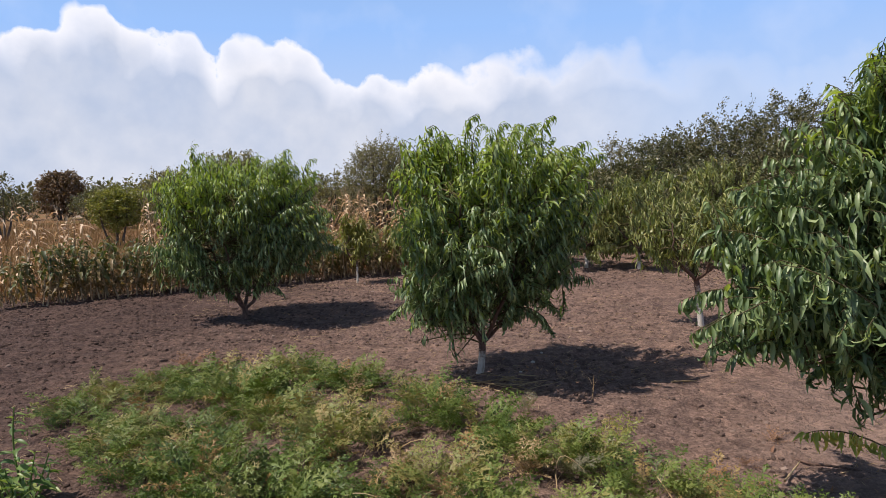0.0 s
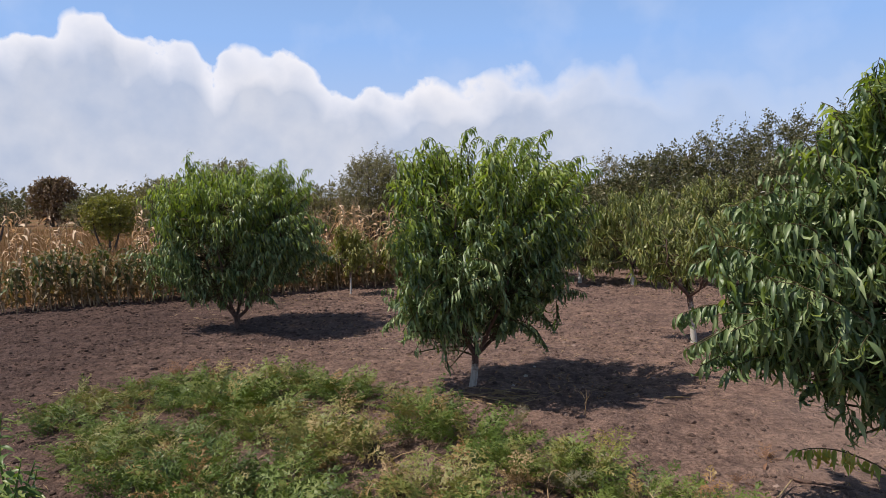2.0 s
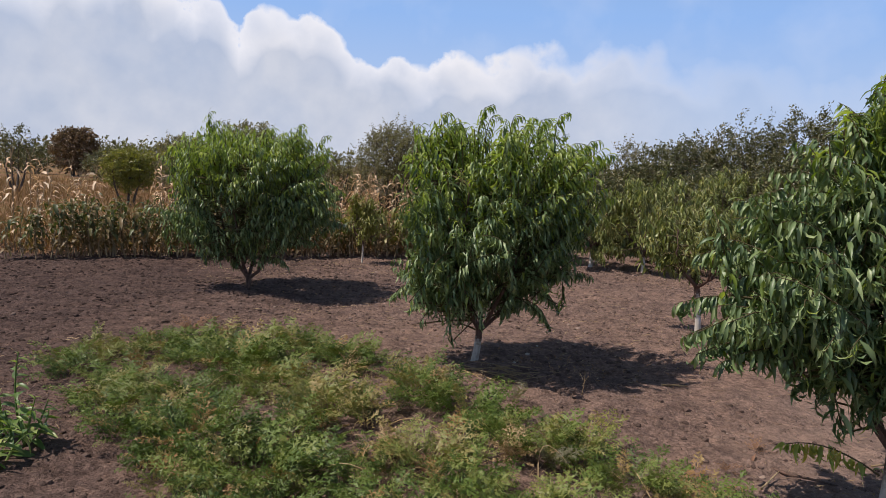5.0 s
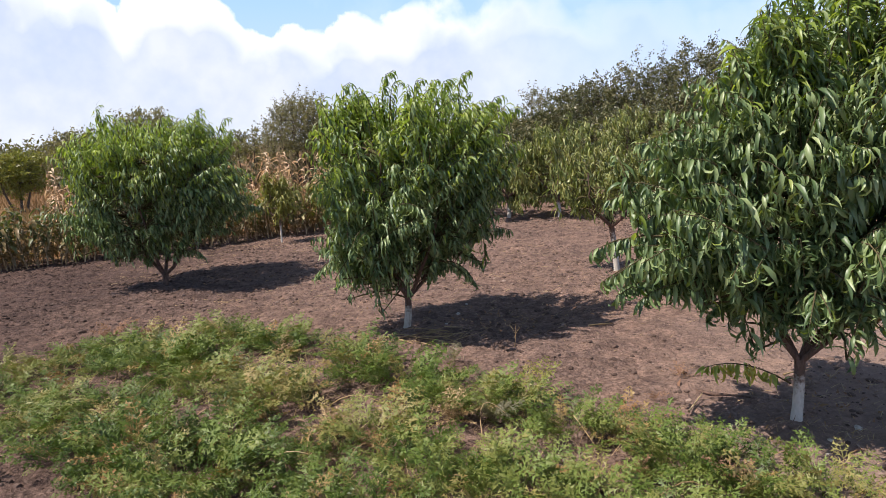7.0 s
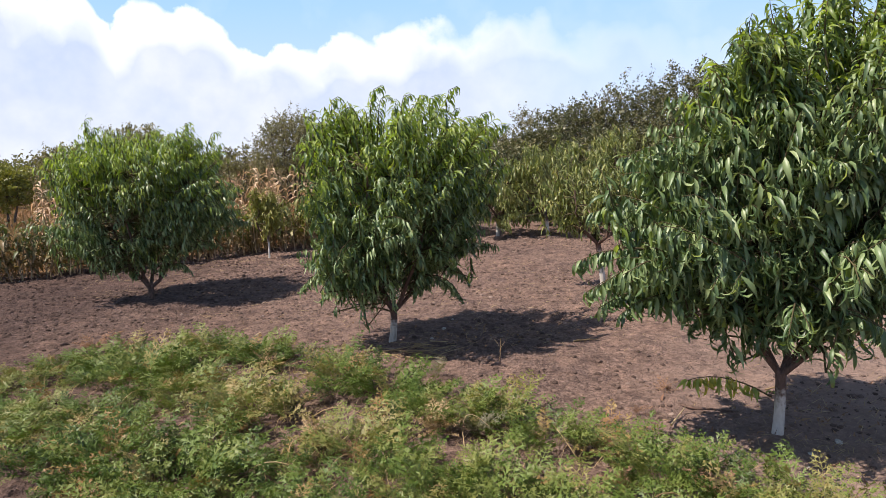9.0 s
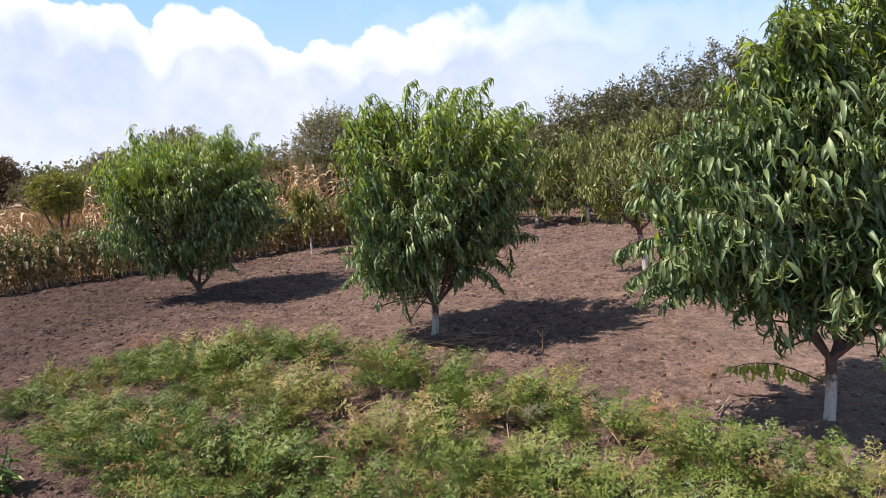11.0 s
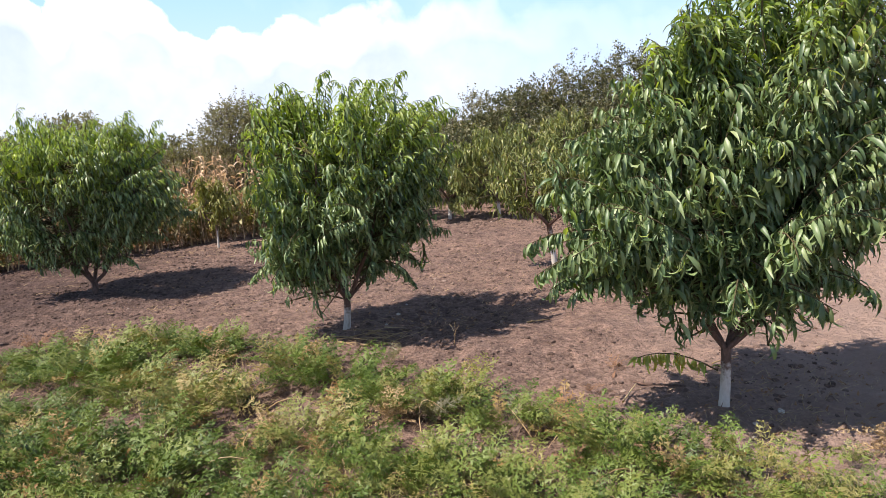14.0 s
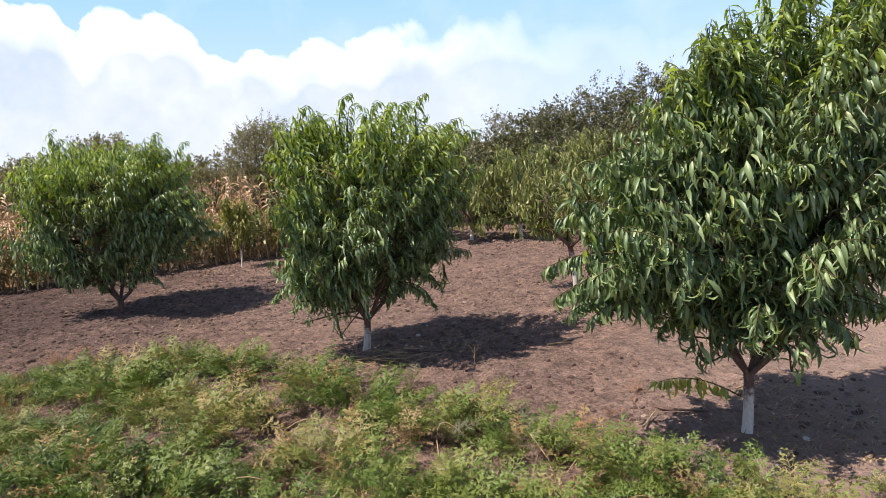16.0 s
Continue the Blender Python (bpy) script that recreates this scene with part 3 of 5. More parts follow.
def peach_tree(base, envelope, fork, lean, shoots, label, leaf=None, leaf_len=0.128, pieces=0, washed=0.0, trunk_r=0.045, limbs=5,
               low_boughs=(), tips=(), seed=1, group="peach trees", droop=1.0, name="peach_tree", ry=0.95, shoot_len=0.50, forms=None, young_from=0.5, withered=()):
    """A small open-crowned tree. envelope: (height, centre x, half width); low_boughs and tips: (from, to) points of single boughs."""
    leaf, forms = leaf or PEACH_LEAF, forms or LEAVES
    fine = 3
    r = np.random.default_rng(seed)
    z0 = float(ground_height(base[0], base[1])) - 0.02
    root = empty(name, (base[0], base[1], z0), label, "tree", group)
    ez, ec, er = (np.array(c, dtype=float) for c in zip(*envelope))
    top = np.array([lean[0], lean[1], fork])
    tp = curve((0, 0, -0.05), top, 0, (0.010, 0.006, 0), 7)
    flare = np.array([1.25, 1.1, 1.03, 1.0, 0.97, 1.0, 1.12])
    trunk = put("trunk", tube(tp, trunk_r * flare, 12, 0.03), BARK, root)
    if washed:
        k = np.linspace(0, washed / fork, 6)
        wp = np.stack([np.interp(k, np.linspace(0, 1, 7), tp[:, c]) for c in range(3)], -1)
        put("lime_wash_coat", tube(wp, trunk_r * np.interp(k, np.linspace(0, 1, 7), flare) * 1.10, 12, 0.012), WASH, trunk, "flaking white lime wash")
    # limbs that fan out from the fork
    lines = []
    zt = ez[-1]
    for k in range(limbs):
        a = k * 2 * np.pi / limbs + r.uniform(-0.4, 0.4)
        z = zt * r.uniform(0.6, 0.78)
        rad = np.interp(z, ez, er) * r.uniform(0.35, 0.6)
        end = np.array([np.interp(z, ez, ec) + rad * np.cos(a), rad * ry * np.sin(a), z])
        mid = curve(top - [0, 0, 0.02], end, -0.06 * r.random(), (0.14 * np.cos(a), 0.14 * np.sin(a), 0), 9)
        mid[1:-1] += r.normal(0, 0.012, (7, 3))
        rad_l = np.linspace(trunk_r * 0.66, 0.007, 9)
        put("limb", tube(mid, rad_l, 8, 0.04), BARK, root)
        lines.append(mid)
    skeleton = np.concatenate(lines)
    twigs, leaves = [], []
    for mid in lines:
        leaves.append(leaf_poses(mid[4:], 0.017, leaf_len, droop, r))
    # shoots that fill the crown
    weight = np.interp(np.linspace(ez[0], zt, 60), ez, er)
    weight = np.maximum(weight, 0.05) ** 1.6
    # boughs carry their shoots in bunches, with dark gaps between
    bunches = max(8, shoots // 7)
    bz = r.choice(np.linspace(ez[0], zt, 60), bunches, p=weight / weight.sum())
    ba, bl = r.uniform(0, 2 * np.pi, bunches), r.uniform(0.80, 1.10, bunches)
    for k in range(shoots):
        b = k % bunches
        z = float(np.clip(bz[b] + r.normal(0, 0.075), ez[0], zt))
        a = ba[b] + r.normal(0, 0.17)
        rho = bl[b] * r.uniform(0.72, 1.0) if k % 4 else r.random() ** 0.5 * 0.8
        lump = 0.97 + 0.07 * np.sin(2 * a + 5 * z + seed) + 0.06 * np.sin(5 * a - 7 * z + 2 * seed)
        rad = np.interp(z, ez, er) * lump
        q = np.array([np.interp(z, ez, ec) + rad * rho * np.cos(a), rad * ry * rho * np.sin(a), z])
        core = np.array([np.interp(z, ez, ec) * 0.6, 0, max(fork, z - 0.5)])
        d = unit(unit(q - core) + np.array([0, 0, 0.15 + 0.75 * (z / zt) ** 3]) + 0.28 * r.normal(size=3) + WIND * 0.4)
        length = shoot_len * r.uniform(0.6, 1.15)
        start = q - d * length * 0.75
        pts = curve(start, q + d * length * 0.25, 0.05 * r.random() + 0.03, r.normal(0, 0.015, 3), 6)
        pts[-2:, 2] -= np.array([0.012, 0.05]) * r.random()
        near = skeleton[np.argmin(np.linalg.norm(skeleton - start, axis=1) + 0.5 * np.maximum(0, skeleton[:, 2] - start[2]))]
        if np.linalg.norm(near - start) > 0.03:
            twigs.append(tube(curve(near, start, 0.02, r.normal(0, 0.02, 3), 5), np.linspace(0.008, 0.005, 5), fine))
        twigs.append(tube(pts, np.linspace(0.005, 0.0018, 6), fine))
        leaves.append(leaf_poses(pts, 0.0135 if leaf is PEACH_LEAF else 0.017, leaf_len, droop * (1.0 if z < 0.8 * zt else 0.6), r))
    for a, b in low_boughs:
        pts = curve(a, b, 0.12, r.normal(0, 0.025, 3), 8)
        pts[-3:] -= [[0, 0, 0.006], [0, 0, 0.022], [0, 0, 0.06]]
        put("low_bough", tube(pts, np.linspace(0.009, 0.002, 8), 6), TWIG, root)
        for k in range(3):
            leaves.append(leaf_poses(pts[1:], 0.020, leaf_len, 1.3, r))
        for side in (-0.12, 0.12):
            off = curve(pts[3], pts[-2] + np.array([0, side, -0.03]), 0.02, n=5)
            twigs.append(tube(off, np.linspace(0.004, 0.0018, 5), 5))
            leaves.append(leaf_poses(off, 0.022, leaf_len, 1.3, r))
    # single upright shoots that stick out of the top
    for k in range(30 if leaf is PEACH_LEAF else 4):
        a = r.uniform(0, 2 * np.pi)
        z = zt * r.uniform(0.86, 1.0)
        rho = np.interp(z, ez, er) * r.uniform(0.3, 1.0)
        p = np.array([np.interp(z, ez, ec) + rho * np.cos(a), rho * ry * np.sin(a), z - 0.2])
        e = p + np.array([0.14 * np.cos(a) * r.random() + 0.02, 0.12 * np.sin(a), r.uniform(0.16, 0.32)])
        pts = curve(p, e, 0.02, (-0.02, 0, 0), 6)
        twigs.append(tube(pts, np.linspace(0.005, 0.0018, 6), fine))
        leaves.append(leaf_poses(pts, 0.0125, leaf_len, 0.7, r))
        leaves.append(leaf_poses(pts[1:], 0.018, leaf_len * 0.85, 0.3, r))
    for a, b in tips:
        pts = curve(a, b, 0.0, (-0.03, 0, 0), 8)
        pts[-1] += (0.05, 0, -0.03)
        twigs.append(tube(pts, np.linspace(0.006, 0.002, 8), 5))
        leaves.append(leaf_poses(pts, 0.0125, leaf_len, 0.75, r))
        leaves.append(leaf_poses(pts[2:], 0.016, leaf_len * 0.85, 0.3, r))
    if withered:
        dead = []
        for a, b in withered:
            pts = curve(a, b, 0.08, r.normal(0, 0.02, 3), 8)
            twigs.append(tube(pts, np.linspace(0.006, 0.002, 8), 5))
            dead.append(leaf_poses(pts[3:], 0.02, leaf_len * 0.85, 1.5, r))
        put("withered_foliage", joined([spread(forms[2], m) for m in dead]), RUST, root, "dry brown leaves on bare twigs", kind="stuff")
    put("twig", joined(twigs), TWIG, root, kind="stuff")
    mats = np.concatenate(leaves)
    which = r.integers(0, len(forms), len(mats))
    chosen = np.zeros(len(mats), dtype=bool)
    if pieces:
        # the outermost leaves on the open side are pieces of their own
        order = np.argsort(mats[:, 1, 3] + r.normal(0, 0.12, len(mats)))
        chosen[order[:pieces]] = True
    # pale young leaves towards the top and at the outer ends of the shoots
    # picked by height, so their paleness also paints in the sunlit crown top
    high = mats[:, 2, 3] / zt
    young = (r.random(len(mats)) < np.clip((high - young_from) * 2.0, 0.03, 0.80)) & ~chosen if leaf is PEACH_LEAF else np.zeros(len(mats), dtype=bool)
    put("foliage", joined([spread(forms[k], mats[(which == k) & ~chosen & ~young]) for k in range(len(forms))]), leaf, root, kind="stuff")
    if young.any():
        put("young_foliage", joined([spread(forms[k], mats[(which == k) & young]) for k in range(len(forms))]), YOUNG_LEAF, root, "pale yellow-green young leaves with the sunlit crown top put into their colour", kind="stuff")
    if pieces:
        shapes = [mesh_from("leaf", *forms[k], leaf) for k in range(len(forms))]
        for k in np.nonzero(chosen)[0]:
            ob = new("leaf", shapes[which[k]])
            ob.parent = root
            ob.matrix_basis = Matrix(mats[k].tolist())
    return root


peach_tree((-2.39, 8.9), [(0.70, 0.10, 0.70), (0.80, 0.06, 0.98), (0.95, 0.04, 1.12), (1.30, 0.04, 1.18), (1.66, 0.03, 1.12), (1.88, 0.04, 0.98), (2.0, 0.05, 0.74)],
           0.16, (0.02, 0.0), 760, "leafy green peach tree forking low over tilled soil", pieces=150, trunk_r=0.036, limbs=4,
           low_boughs=[((0.05, 0, 0.30), (0.54, -0.1, 0.40)), ((-0.05, 0, 0.25), (-0.62, -0.05, 0.52)), ((0.1, 0, 0.4), (0.9, 0.1, 0.66)), ((-0.1, 0, 0.4), (-0.95, 0.1, 0.72))],
           forms=FAR_LEAVES, tips=[((-0.48, 0, 1.85), (-0.53, 0, 2.28)), ((-0.44, 0.05, 1.85), (-0.47, 0.05, 2.16)), ((0.6, 0, 1.85), (0.63, 0, 2.18)), ((0.2, -0.1, 1.85), (0.25, -0.1, 2.1)),
                                     ((0.85, 0, 1.75), (0.95, 0, 2.05))], seed=3, young_from=0.48, leaf_len=0.118, droop=0.7)
peach_tree((0.404, 5.78), [(0.64, -0.16, 0.46), (0.74, 0.0, 0.68), (0.88, 0.07, 0.80), (1.05, 0.10, 0.88), (1.30, 0.12, 0.90), (1.58, 0.15, 0.89), (1.78, 0.20, 0.82), (1.92, 0.22, 0.64)],
           0.29, (0.04, 0.0), 600, "rounded green peach tree with a lime-washed trunk", pieces=250, washed=0.24, trunk_r=0.027, limbs=5,
           low_boughs=[((0.1, 0, 0.45), (0.62, -0.1, 0.42)), ((0.1, 0, 0.52), (0.70, 0.05, 0.56)), ((0.0, 0, 0.52), (-0.55, -0.1, 0.52)), ((0.0, 0, 0.55), (-0.72, -0.05, 0.60)),
                       ((0.2, 0, 0.6), (0.95, -0.05, 0.86)), ((0.05, 0, 0.6), (0.05, -0.7, 0.80)), ((0.1, 0, 0.6), (0.5, -0.65, 0.84)), ((0.0, 0, 0.7), (-0.4, -0.75, 0.9))],
           tips=[((-0.30, 0, 1.7), (-0.36, 0, 2.12)), ((-0.24, 0.05, 1.7), (-0.26, 0.05, 2.04)), ((-0.05, 0, 1.75), (0.00, 0, 2.20)), ((0.02, 0.1, 1.75), (0.06, 0.1, 2.12)), ((0.35, 0, 1.75), (0.36, 0, 2.11)), ((0.44, -0.1, 1.75), (0.45, -0.1, 2.10)),
                 ((0.58, 0, 1.75), (0.62, 0, 2.17)), ((0.5, 0.2, 1.8), (0.50, 0.2, 2.10)), ((0.8, 0.1, 1.65), (0.92, 0.1, 1.96)), ((0.9, 0, 1.6), (1.02, 0, 1.84)), ((0.2, -0.2, 1.8), (0.22, -0.2, 2.1))], seed=5, forms=PLAIN_LEAVES, young_from=0.54, leaf_len=0.118, droop=0.7)
peach_tree((2.30, 3.25), [(0.76, 0.12, 0.36), (0.88, 0.06, 0.70), (1.05, 0.08, 0.98), (1.22, 0.09, 1.0), (1.42, 0.10, 0.99), (1.65, 0.18, 0.83), (1.93, 0.27, 0.68), (2.15, 0.33, 0.50), (2.28, 0.37, 0.37)],
           0.36, (0.02, 0.0), 640, "tall green peach tree with a lime-washed trunk and long drooping leaves", ry=0.72, pieces=300, washed=0.29, trunk_r=0.025,
           low_boughs=[((0.05, 0, 0.60), (-0.82, 0.10, 0.78)), ((0.0, 0, 0.75), (-1.0, -0.05, 0.96)), ((0.1, 0, 0.52), (0.7, -0.1, 0.70)), ((0.0, 0, 0.68), (-0.96, 0.05, 0.83)),
                       ((0.0, 0, 0.7), (-0.85, 0.25, 0.82)), ((0.0, 0, 0.75), (-0.95, -0.25, 1.05)), ((0.1, 0, 0.6), (0.85, 0.0, 0.75)), ((0.0, -0.1, 0.6), (0.15, -0.6, 0.72)), ((0.0, -0.1, 0.65), (-0.35, -0.6, 0.80)), ((0.1, -0.1, 0.62), (0.45, -0.55, 0.76)), ((0.0, 0.05, 0.6), (0.05, 0.5, 0.68)), ((0.05, -0.05, 0.56), (0.12, -0.40, 0.64)), ((0.0, 0, 0.56), (-0.28, -0.25, 0.66)), ((0.08, 0, 0.56), (0.42, -0.2, 0.66)),
                       ((0.0, 0, 0.56), (-0.45, 0.1, 0.66)),
                       ((0.0, -0.1, 0.85), (-0.1, -0.70, 1.02)), ((0.1, -0.1, 0.9), (0.4, -0.68, 1.1)), ((0.0, -0.1, 0.8), (-0.65, -0.5, 1.0)),
                       ((0.0, 0, 0.75), (-1.02, 0.05, 0.92)), ((0, 0.1, 0.95), (-0.92, 0.25, 1.3)), ((0, 0.05, 0.85), (-1.06, 0.12, 1.06)),
                       ((0.1, 0, 0.8), (1.02, 0.0, 1.0)), ((0.1, 0.05, 0.75), (0.98, 0.12, 0.86)), ((0.1, 0, 0.95), (1.04, -0.1, 1.2))],
           tips=[((-0.35, 0, 1.6), (-0.45, 0, 1.86)), ((-0.25, 0, 1.7), (-0.36, 0, 1.98)), ((-0.3, 0.1, 1.75), (-0.30, 0.1, 2.0)), ((-0.18, -0.1, 1.8), (-0.20, -0.1, 2.05)), ((-0.05, 0.1, 1.85), (-0.10, 0.1, 2.18)), ((0.1, -0.2, 1.9), (0.12, -0.2, 2.32)), ((0.2, 0, 1.9), (0.25, 0, 2.36)),
                 ((0.5, 0, 1.9), (0.55, 0, 2.35)), ((0.35, 0.1, 1.9), (0.4, 0.1, 2.38)), ((-0.6, 0, 1.3), (-0.7, 0, 1.62))], seed=8, young_from=0.68,
           withered=[((0.1, 0, 0.55), (0.66, -0.1, 0.58)), ((0.1, 0, 0.55), (0.55, -0.2, 0.54)), ((0.1, 0.05, 0.6), (0.8, 0.05, 0.70))])
peach_tree((2.98, 7.55), [(0.84, -0.14, 0.36), (0.96, -0.16, 0.54), (1.18, -0.16, 0.62), (1.35, -0.10, 0.54), (1.55, -0.05, 0.34)],
           0.55, (-0.06, 0.0), 95, "thin peach tree with fading olive leaves and a lime-washed trunk", leaf=OLD_LEAF, washed=0.5, trunk_r=0.028,
           low_boughs=[((0, 0, 0.66), (-0.5, 0, 0.82))], seed=11, droop=1.3, forms=FAR_LEAVES)
for bx, by, h, sd in ((3.86, 12.75, 1.9, 21), (2.98, 13.2, 1.8, 22), (5.4, 12.9, 2.1, 23), (6.9, 12.0, 2.0, 24), (4.6, 14.3, 2.2, 25), (2.0, 14.6, 1.9, 26), (6.2, 14.4, 2.3, 27)):
    peach_tree((bx, by), [(0.24, 0, 0.62), (0.50, 0, 0.9), (1.1, 0, 0.98), (h - 0.5, 0, 0.8), (h - 0.25, 0, 0.5)],
               0.42, (0.03 * (sd % 3 - 1), 0.0), 150, "peach tree with fading olive leaves before a dark hedge", leaf=OLD_LEAF, washed=0.36, trunk_r=0.032, seed=sd, droop=1.3, leaf_len=0.16, forms=FAR_LEAVES)
peach_tree((-1.27, 12.1), [(0.45, 0, 0.25), (0.7, 0, 0.4), (0.95, 0, 0.38), (1.15, 0, 0.2)], 0.45, (0.0, 0.0), 45, "young peach sapling with a pale thin trunk beside dry corn",
           leaf=LIME_LEAF, washed=0.36, trunk_r=0.014, limbs=3, seed=31, group="")

# ---- yellowing low shoot at the foot of the tall tree ----


def low_sucker():
    r = np.random.default_rng(4)
    root = empty("peach_sucker", (2.30, 3.30, float(ground_height(2.3, 3.3))), "low peach shoot with yellowing leaves at a trunk's foot", "shoot")
    a = curve((-0.01, -0.02, 0.20), (-0.46, 0.05, 0.31), 0.05, (0, 0.03, 0), n=8)
    put("stem", tube(a, np.linspace(0.005, 0.002, 8), 6), TWIG, root)
    side = curve(a[3], a[3] + np.array([-0.10, -0.12, 0.03]), 0.02, n=5)
    put("side_shoot", tube(side, np.linspace(0.003, 0.0015, 5), 5), TWIG, root)
    m = np.concatenate([leaf_poses(a[:3], 0.018, 0.10, 0.7, r), leaf_poses(a[1:], 0.015, 0.115, 1.1, r), leaf_poses(a[3:], 0.018, 0.12, 0.6, r), leaf_poses(side, 0.018, 0.10, 1.0, r)])
    m = m[r.random(len(m)) < 0.8]
    yellow = [mesh_from("leaf", *LEAVES[k], YELLOW_LEAF) for k in range(len(LEAVES))]
    green = [mesh_from("leaf", *LEAVES[k], YOUNG_LEAF) for k in range(len(LEAVES))]
    for k in range(len(m)):
        fresh = m[k, 0, 3] < -0.40 or m[k, 0, 3] > -0.10 or r.random() < 0.12
        ob = new("leaf", (green if fresh else yellow)[k % len(LEAVES)])
        ob.parent = root
        ob.matrix_basis = Matrix((m[k] @ np.diag([r.uniform(0.7, 1.15), r.uniform(0.9, 1.35), 1, 1])).tolist())


low_sucker()

# ---- carrot bed ----


def frond_shape(pairs=9, leaflets=4, seed=0):
    """A feathery leaf of length 1 that arches over, in triangles."""
    r = np.random.default_rng(seed)
    vs, fs = [], []

    def tri(a, b, c):
        vs.extend([a, b, c])
        fs.append((len(vs) - 3, len(vs) - 2, len(vs) - 1))

    def stem(t):
        a = radians(78) * t
        return np.array([0.78 * (1 - math.cos(a)) + 0.25 * t, 0.04 * math.sin(4 * t + seed), 0.72 * math.sin(a)])

    for k in range(4):
        p, q = stem(k / 4), stem((k + 1) / 4)
        tri(p + [0, -0.009, 0], p + [0, 0.009, 0], q)
    for k in range(pairs):
        t = 0.30 + 0.68 * k / (pairs - 1)
        p, ahead = stem(t), unit(stem(min(t + 0.03, 1.02)) - stem(t))
        size = 0.25 * math.sin(math.pi * (0.25 + 0.70 * k / (pairs - 1))) ** 0.8
        for s in (-1, 1):
            d = unit(np.array([0, s * 0.9, -0.12]) + 0.8 * ahead + 0.22 * r.normal(size=3))
            tri(p - ahead * 0.009, p + ahead * 0.009, p + d * size)
            side = unit(ahead - d * float(np.dot(ahead, d)))
            for j in range(leaflets):
                b = p + d * size * (0.25 + 0.58 * j / max(1, leaflets - 1))
                ln = size * 0.43 * (1 - 0.14 * j)
                for w in (-1, 1):
                    e = b + (d * 0.85 + side * w * 0.8) * ln * 0.75 + r.normal(0, 0.02, 3)
                    tri(b - d * 0.016, b + d * 0.023, e)
    return np.array(vs), np.array(fs)


FRONDS = [frond_shape(seed=k) for k in range(3)]
BED = [(-0.9, 1.9), (-1.08, 2.8), (-1.4, 3.35), (-1.85, 3.95), (-2.3, 4.45), (-2.6, 5.0), (-2.8, 5.55), (-2.55, 5.85), (-2.1, 6.15), (-1.6, 6.05),
       (-1.25, 6.2), (-0.85, 6.0), (-0.45, 5.5), (-0.05, 5.05), (0.28, 4.70), (0.52, 4.35), (0.82, 4.1), (1.1, 3.75), (1.42, 3.35), (1.7, 3.0),
       (1.9, 2.9), (1.86, 2.64), (2.08, 2.52), (2.3, 2.3), (2.5, 2.1), (2.4, 1.6)]
# bare patches in the bed: x, y, radius
GAPS = [(0.56, 3.62, 0.17), (0.11, 3.24, 0.13), (0.86, 3.25, 0.16), (1.18, 3.0, 0.15), (1.24, 2.68, 0.15), (-0.31, 3.98, 0.15), (-1.01, 4.2, 0.14),
        (-0.34, 4.9, 0.18), (0.12, 4.15, 0.16), (-1.7, 4.95, 0.14), (-2.2, 5.2, 0.12), (-0.9, 5.2, 0.12), (0.3, 4.0, 0.12), (1.75, 2.4, 0.1)]
# the fullest mounds: x, y, radius, yellowness
MOUNDS = [(0.0, 4.66, 0.27, 0.22), (0.26, 4.36, 0.25, 0.18), (0.44, 3.88, 0.22, 0.34), (0.25, 3.15, 0.27, 0.12), (0.73, 3.82, 0.26, 0.38), (0.94, 3.87, 0.14, 0.2),
          (1.1, 3.42, 0.25, 0.33), (0.52, 2.87, 0.26, 0.36), (0.76, 2.8, 0.23, 0.36), (0.98, 2.56, 0.24, 0.42), (0.1, 3.55, 0.22, 0.36), (1.45, 2.88, 0.24, 0.2),
          (1.6, 2.74, 0.22, 0.1), (1.73, 2.6, 0.12, 0.85), (1.95, 2.42, 0.2, 0.5), (1.24, 2.41, 0.22, 0.35), (-1.15, 6.05, 0.24, 0.42), (-1.48, 5.31, 0.32, 0.25),
          (-0.67, 5.62, 0.28, 0.22), (-1.2, 3.71, 0.34, 0.15), (-0.57, 4.2, 0.28, 0.36), (-1.05, 4.75, 0.24, 0.36), (-0.8, 3.3, 0.3, 0.2)]


def inside(poly, x, y):
    res = np.zeros(len(x), dtype=bool)
    for k, (ax, ay) in enumerate(poly):
        bx, by = poly[k - 1]
        cross = (ay > y) != (by > y)
        res ^= cross & (x < (bx - ax) * (y - ay) / (by - ay + 1e-12) + ax)
    return res


def bed_points(n, open_gaps=True, seed=90):
    rng = np.random.default_rng(seed + n)
    x, y = rng.uniform(-3.1, 2.6, n), rng.uniform(1.7, 6.4, n)
    jx, jy = x + 0.25 * value_noise(x, y, 3, 41), y + 0.25 * value_noise(x, y, 3, 42)
    keep = inside(BED, jx, jy)
    if open_gaps:
        for gx, gy, gr in GAPS:
            keep &= np.hypot(jx - gx, jy - gy) > 1.45 * gr
    return x[keep], y[keep]


def mound_list():
    """The full mounds, and smaller ones that fill the rest of the bed."""
    r = np.random.default_rng(23)
    mounds = list(MOUNDS)
    for x, y in zip(*bed_points(5000)):
        rad = r.uniform(0.07, 0.18)
        clear = all(math.hypot(x - gx, y - gy) > 1.5 * gr + 0.85 * rad for gx, gy, gr in GAPS)
        if clear and all(math.hypot(x - m[0], y - m[1]) > (0.66 if x < -0.3 else 0.74) * (rad + m[2]) for m in mounds):
            hue = 0.29 + 0.62 * float(value_noise(x, y, 1.6, 55)) + r.normal(0, 0.20) + (-0.11 if x < -0.3 else 0.0)
            mounds.append((x, y, rad, float(np.clip(hue, 0.05, 0.62))))
    return mounds


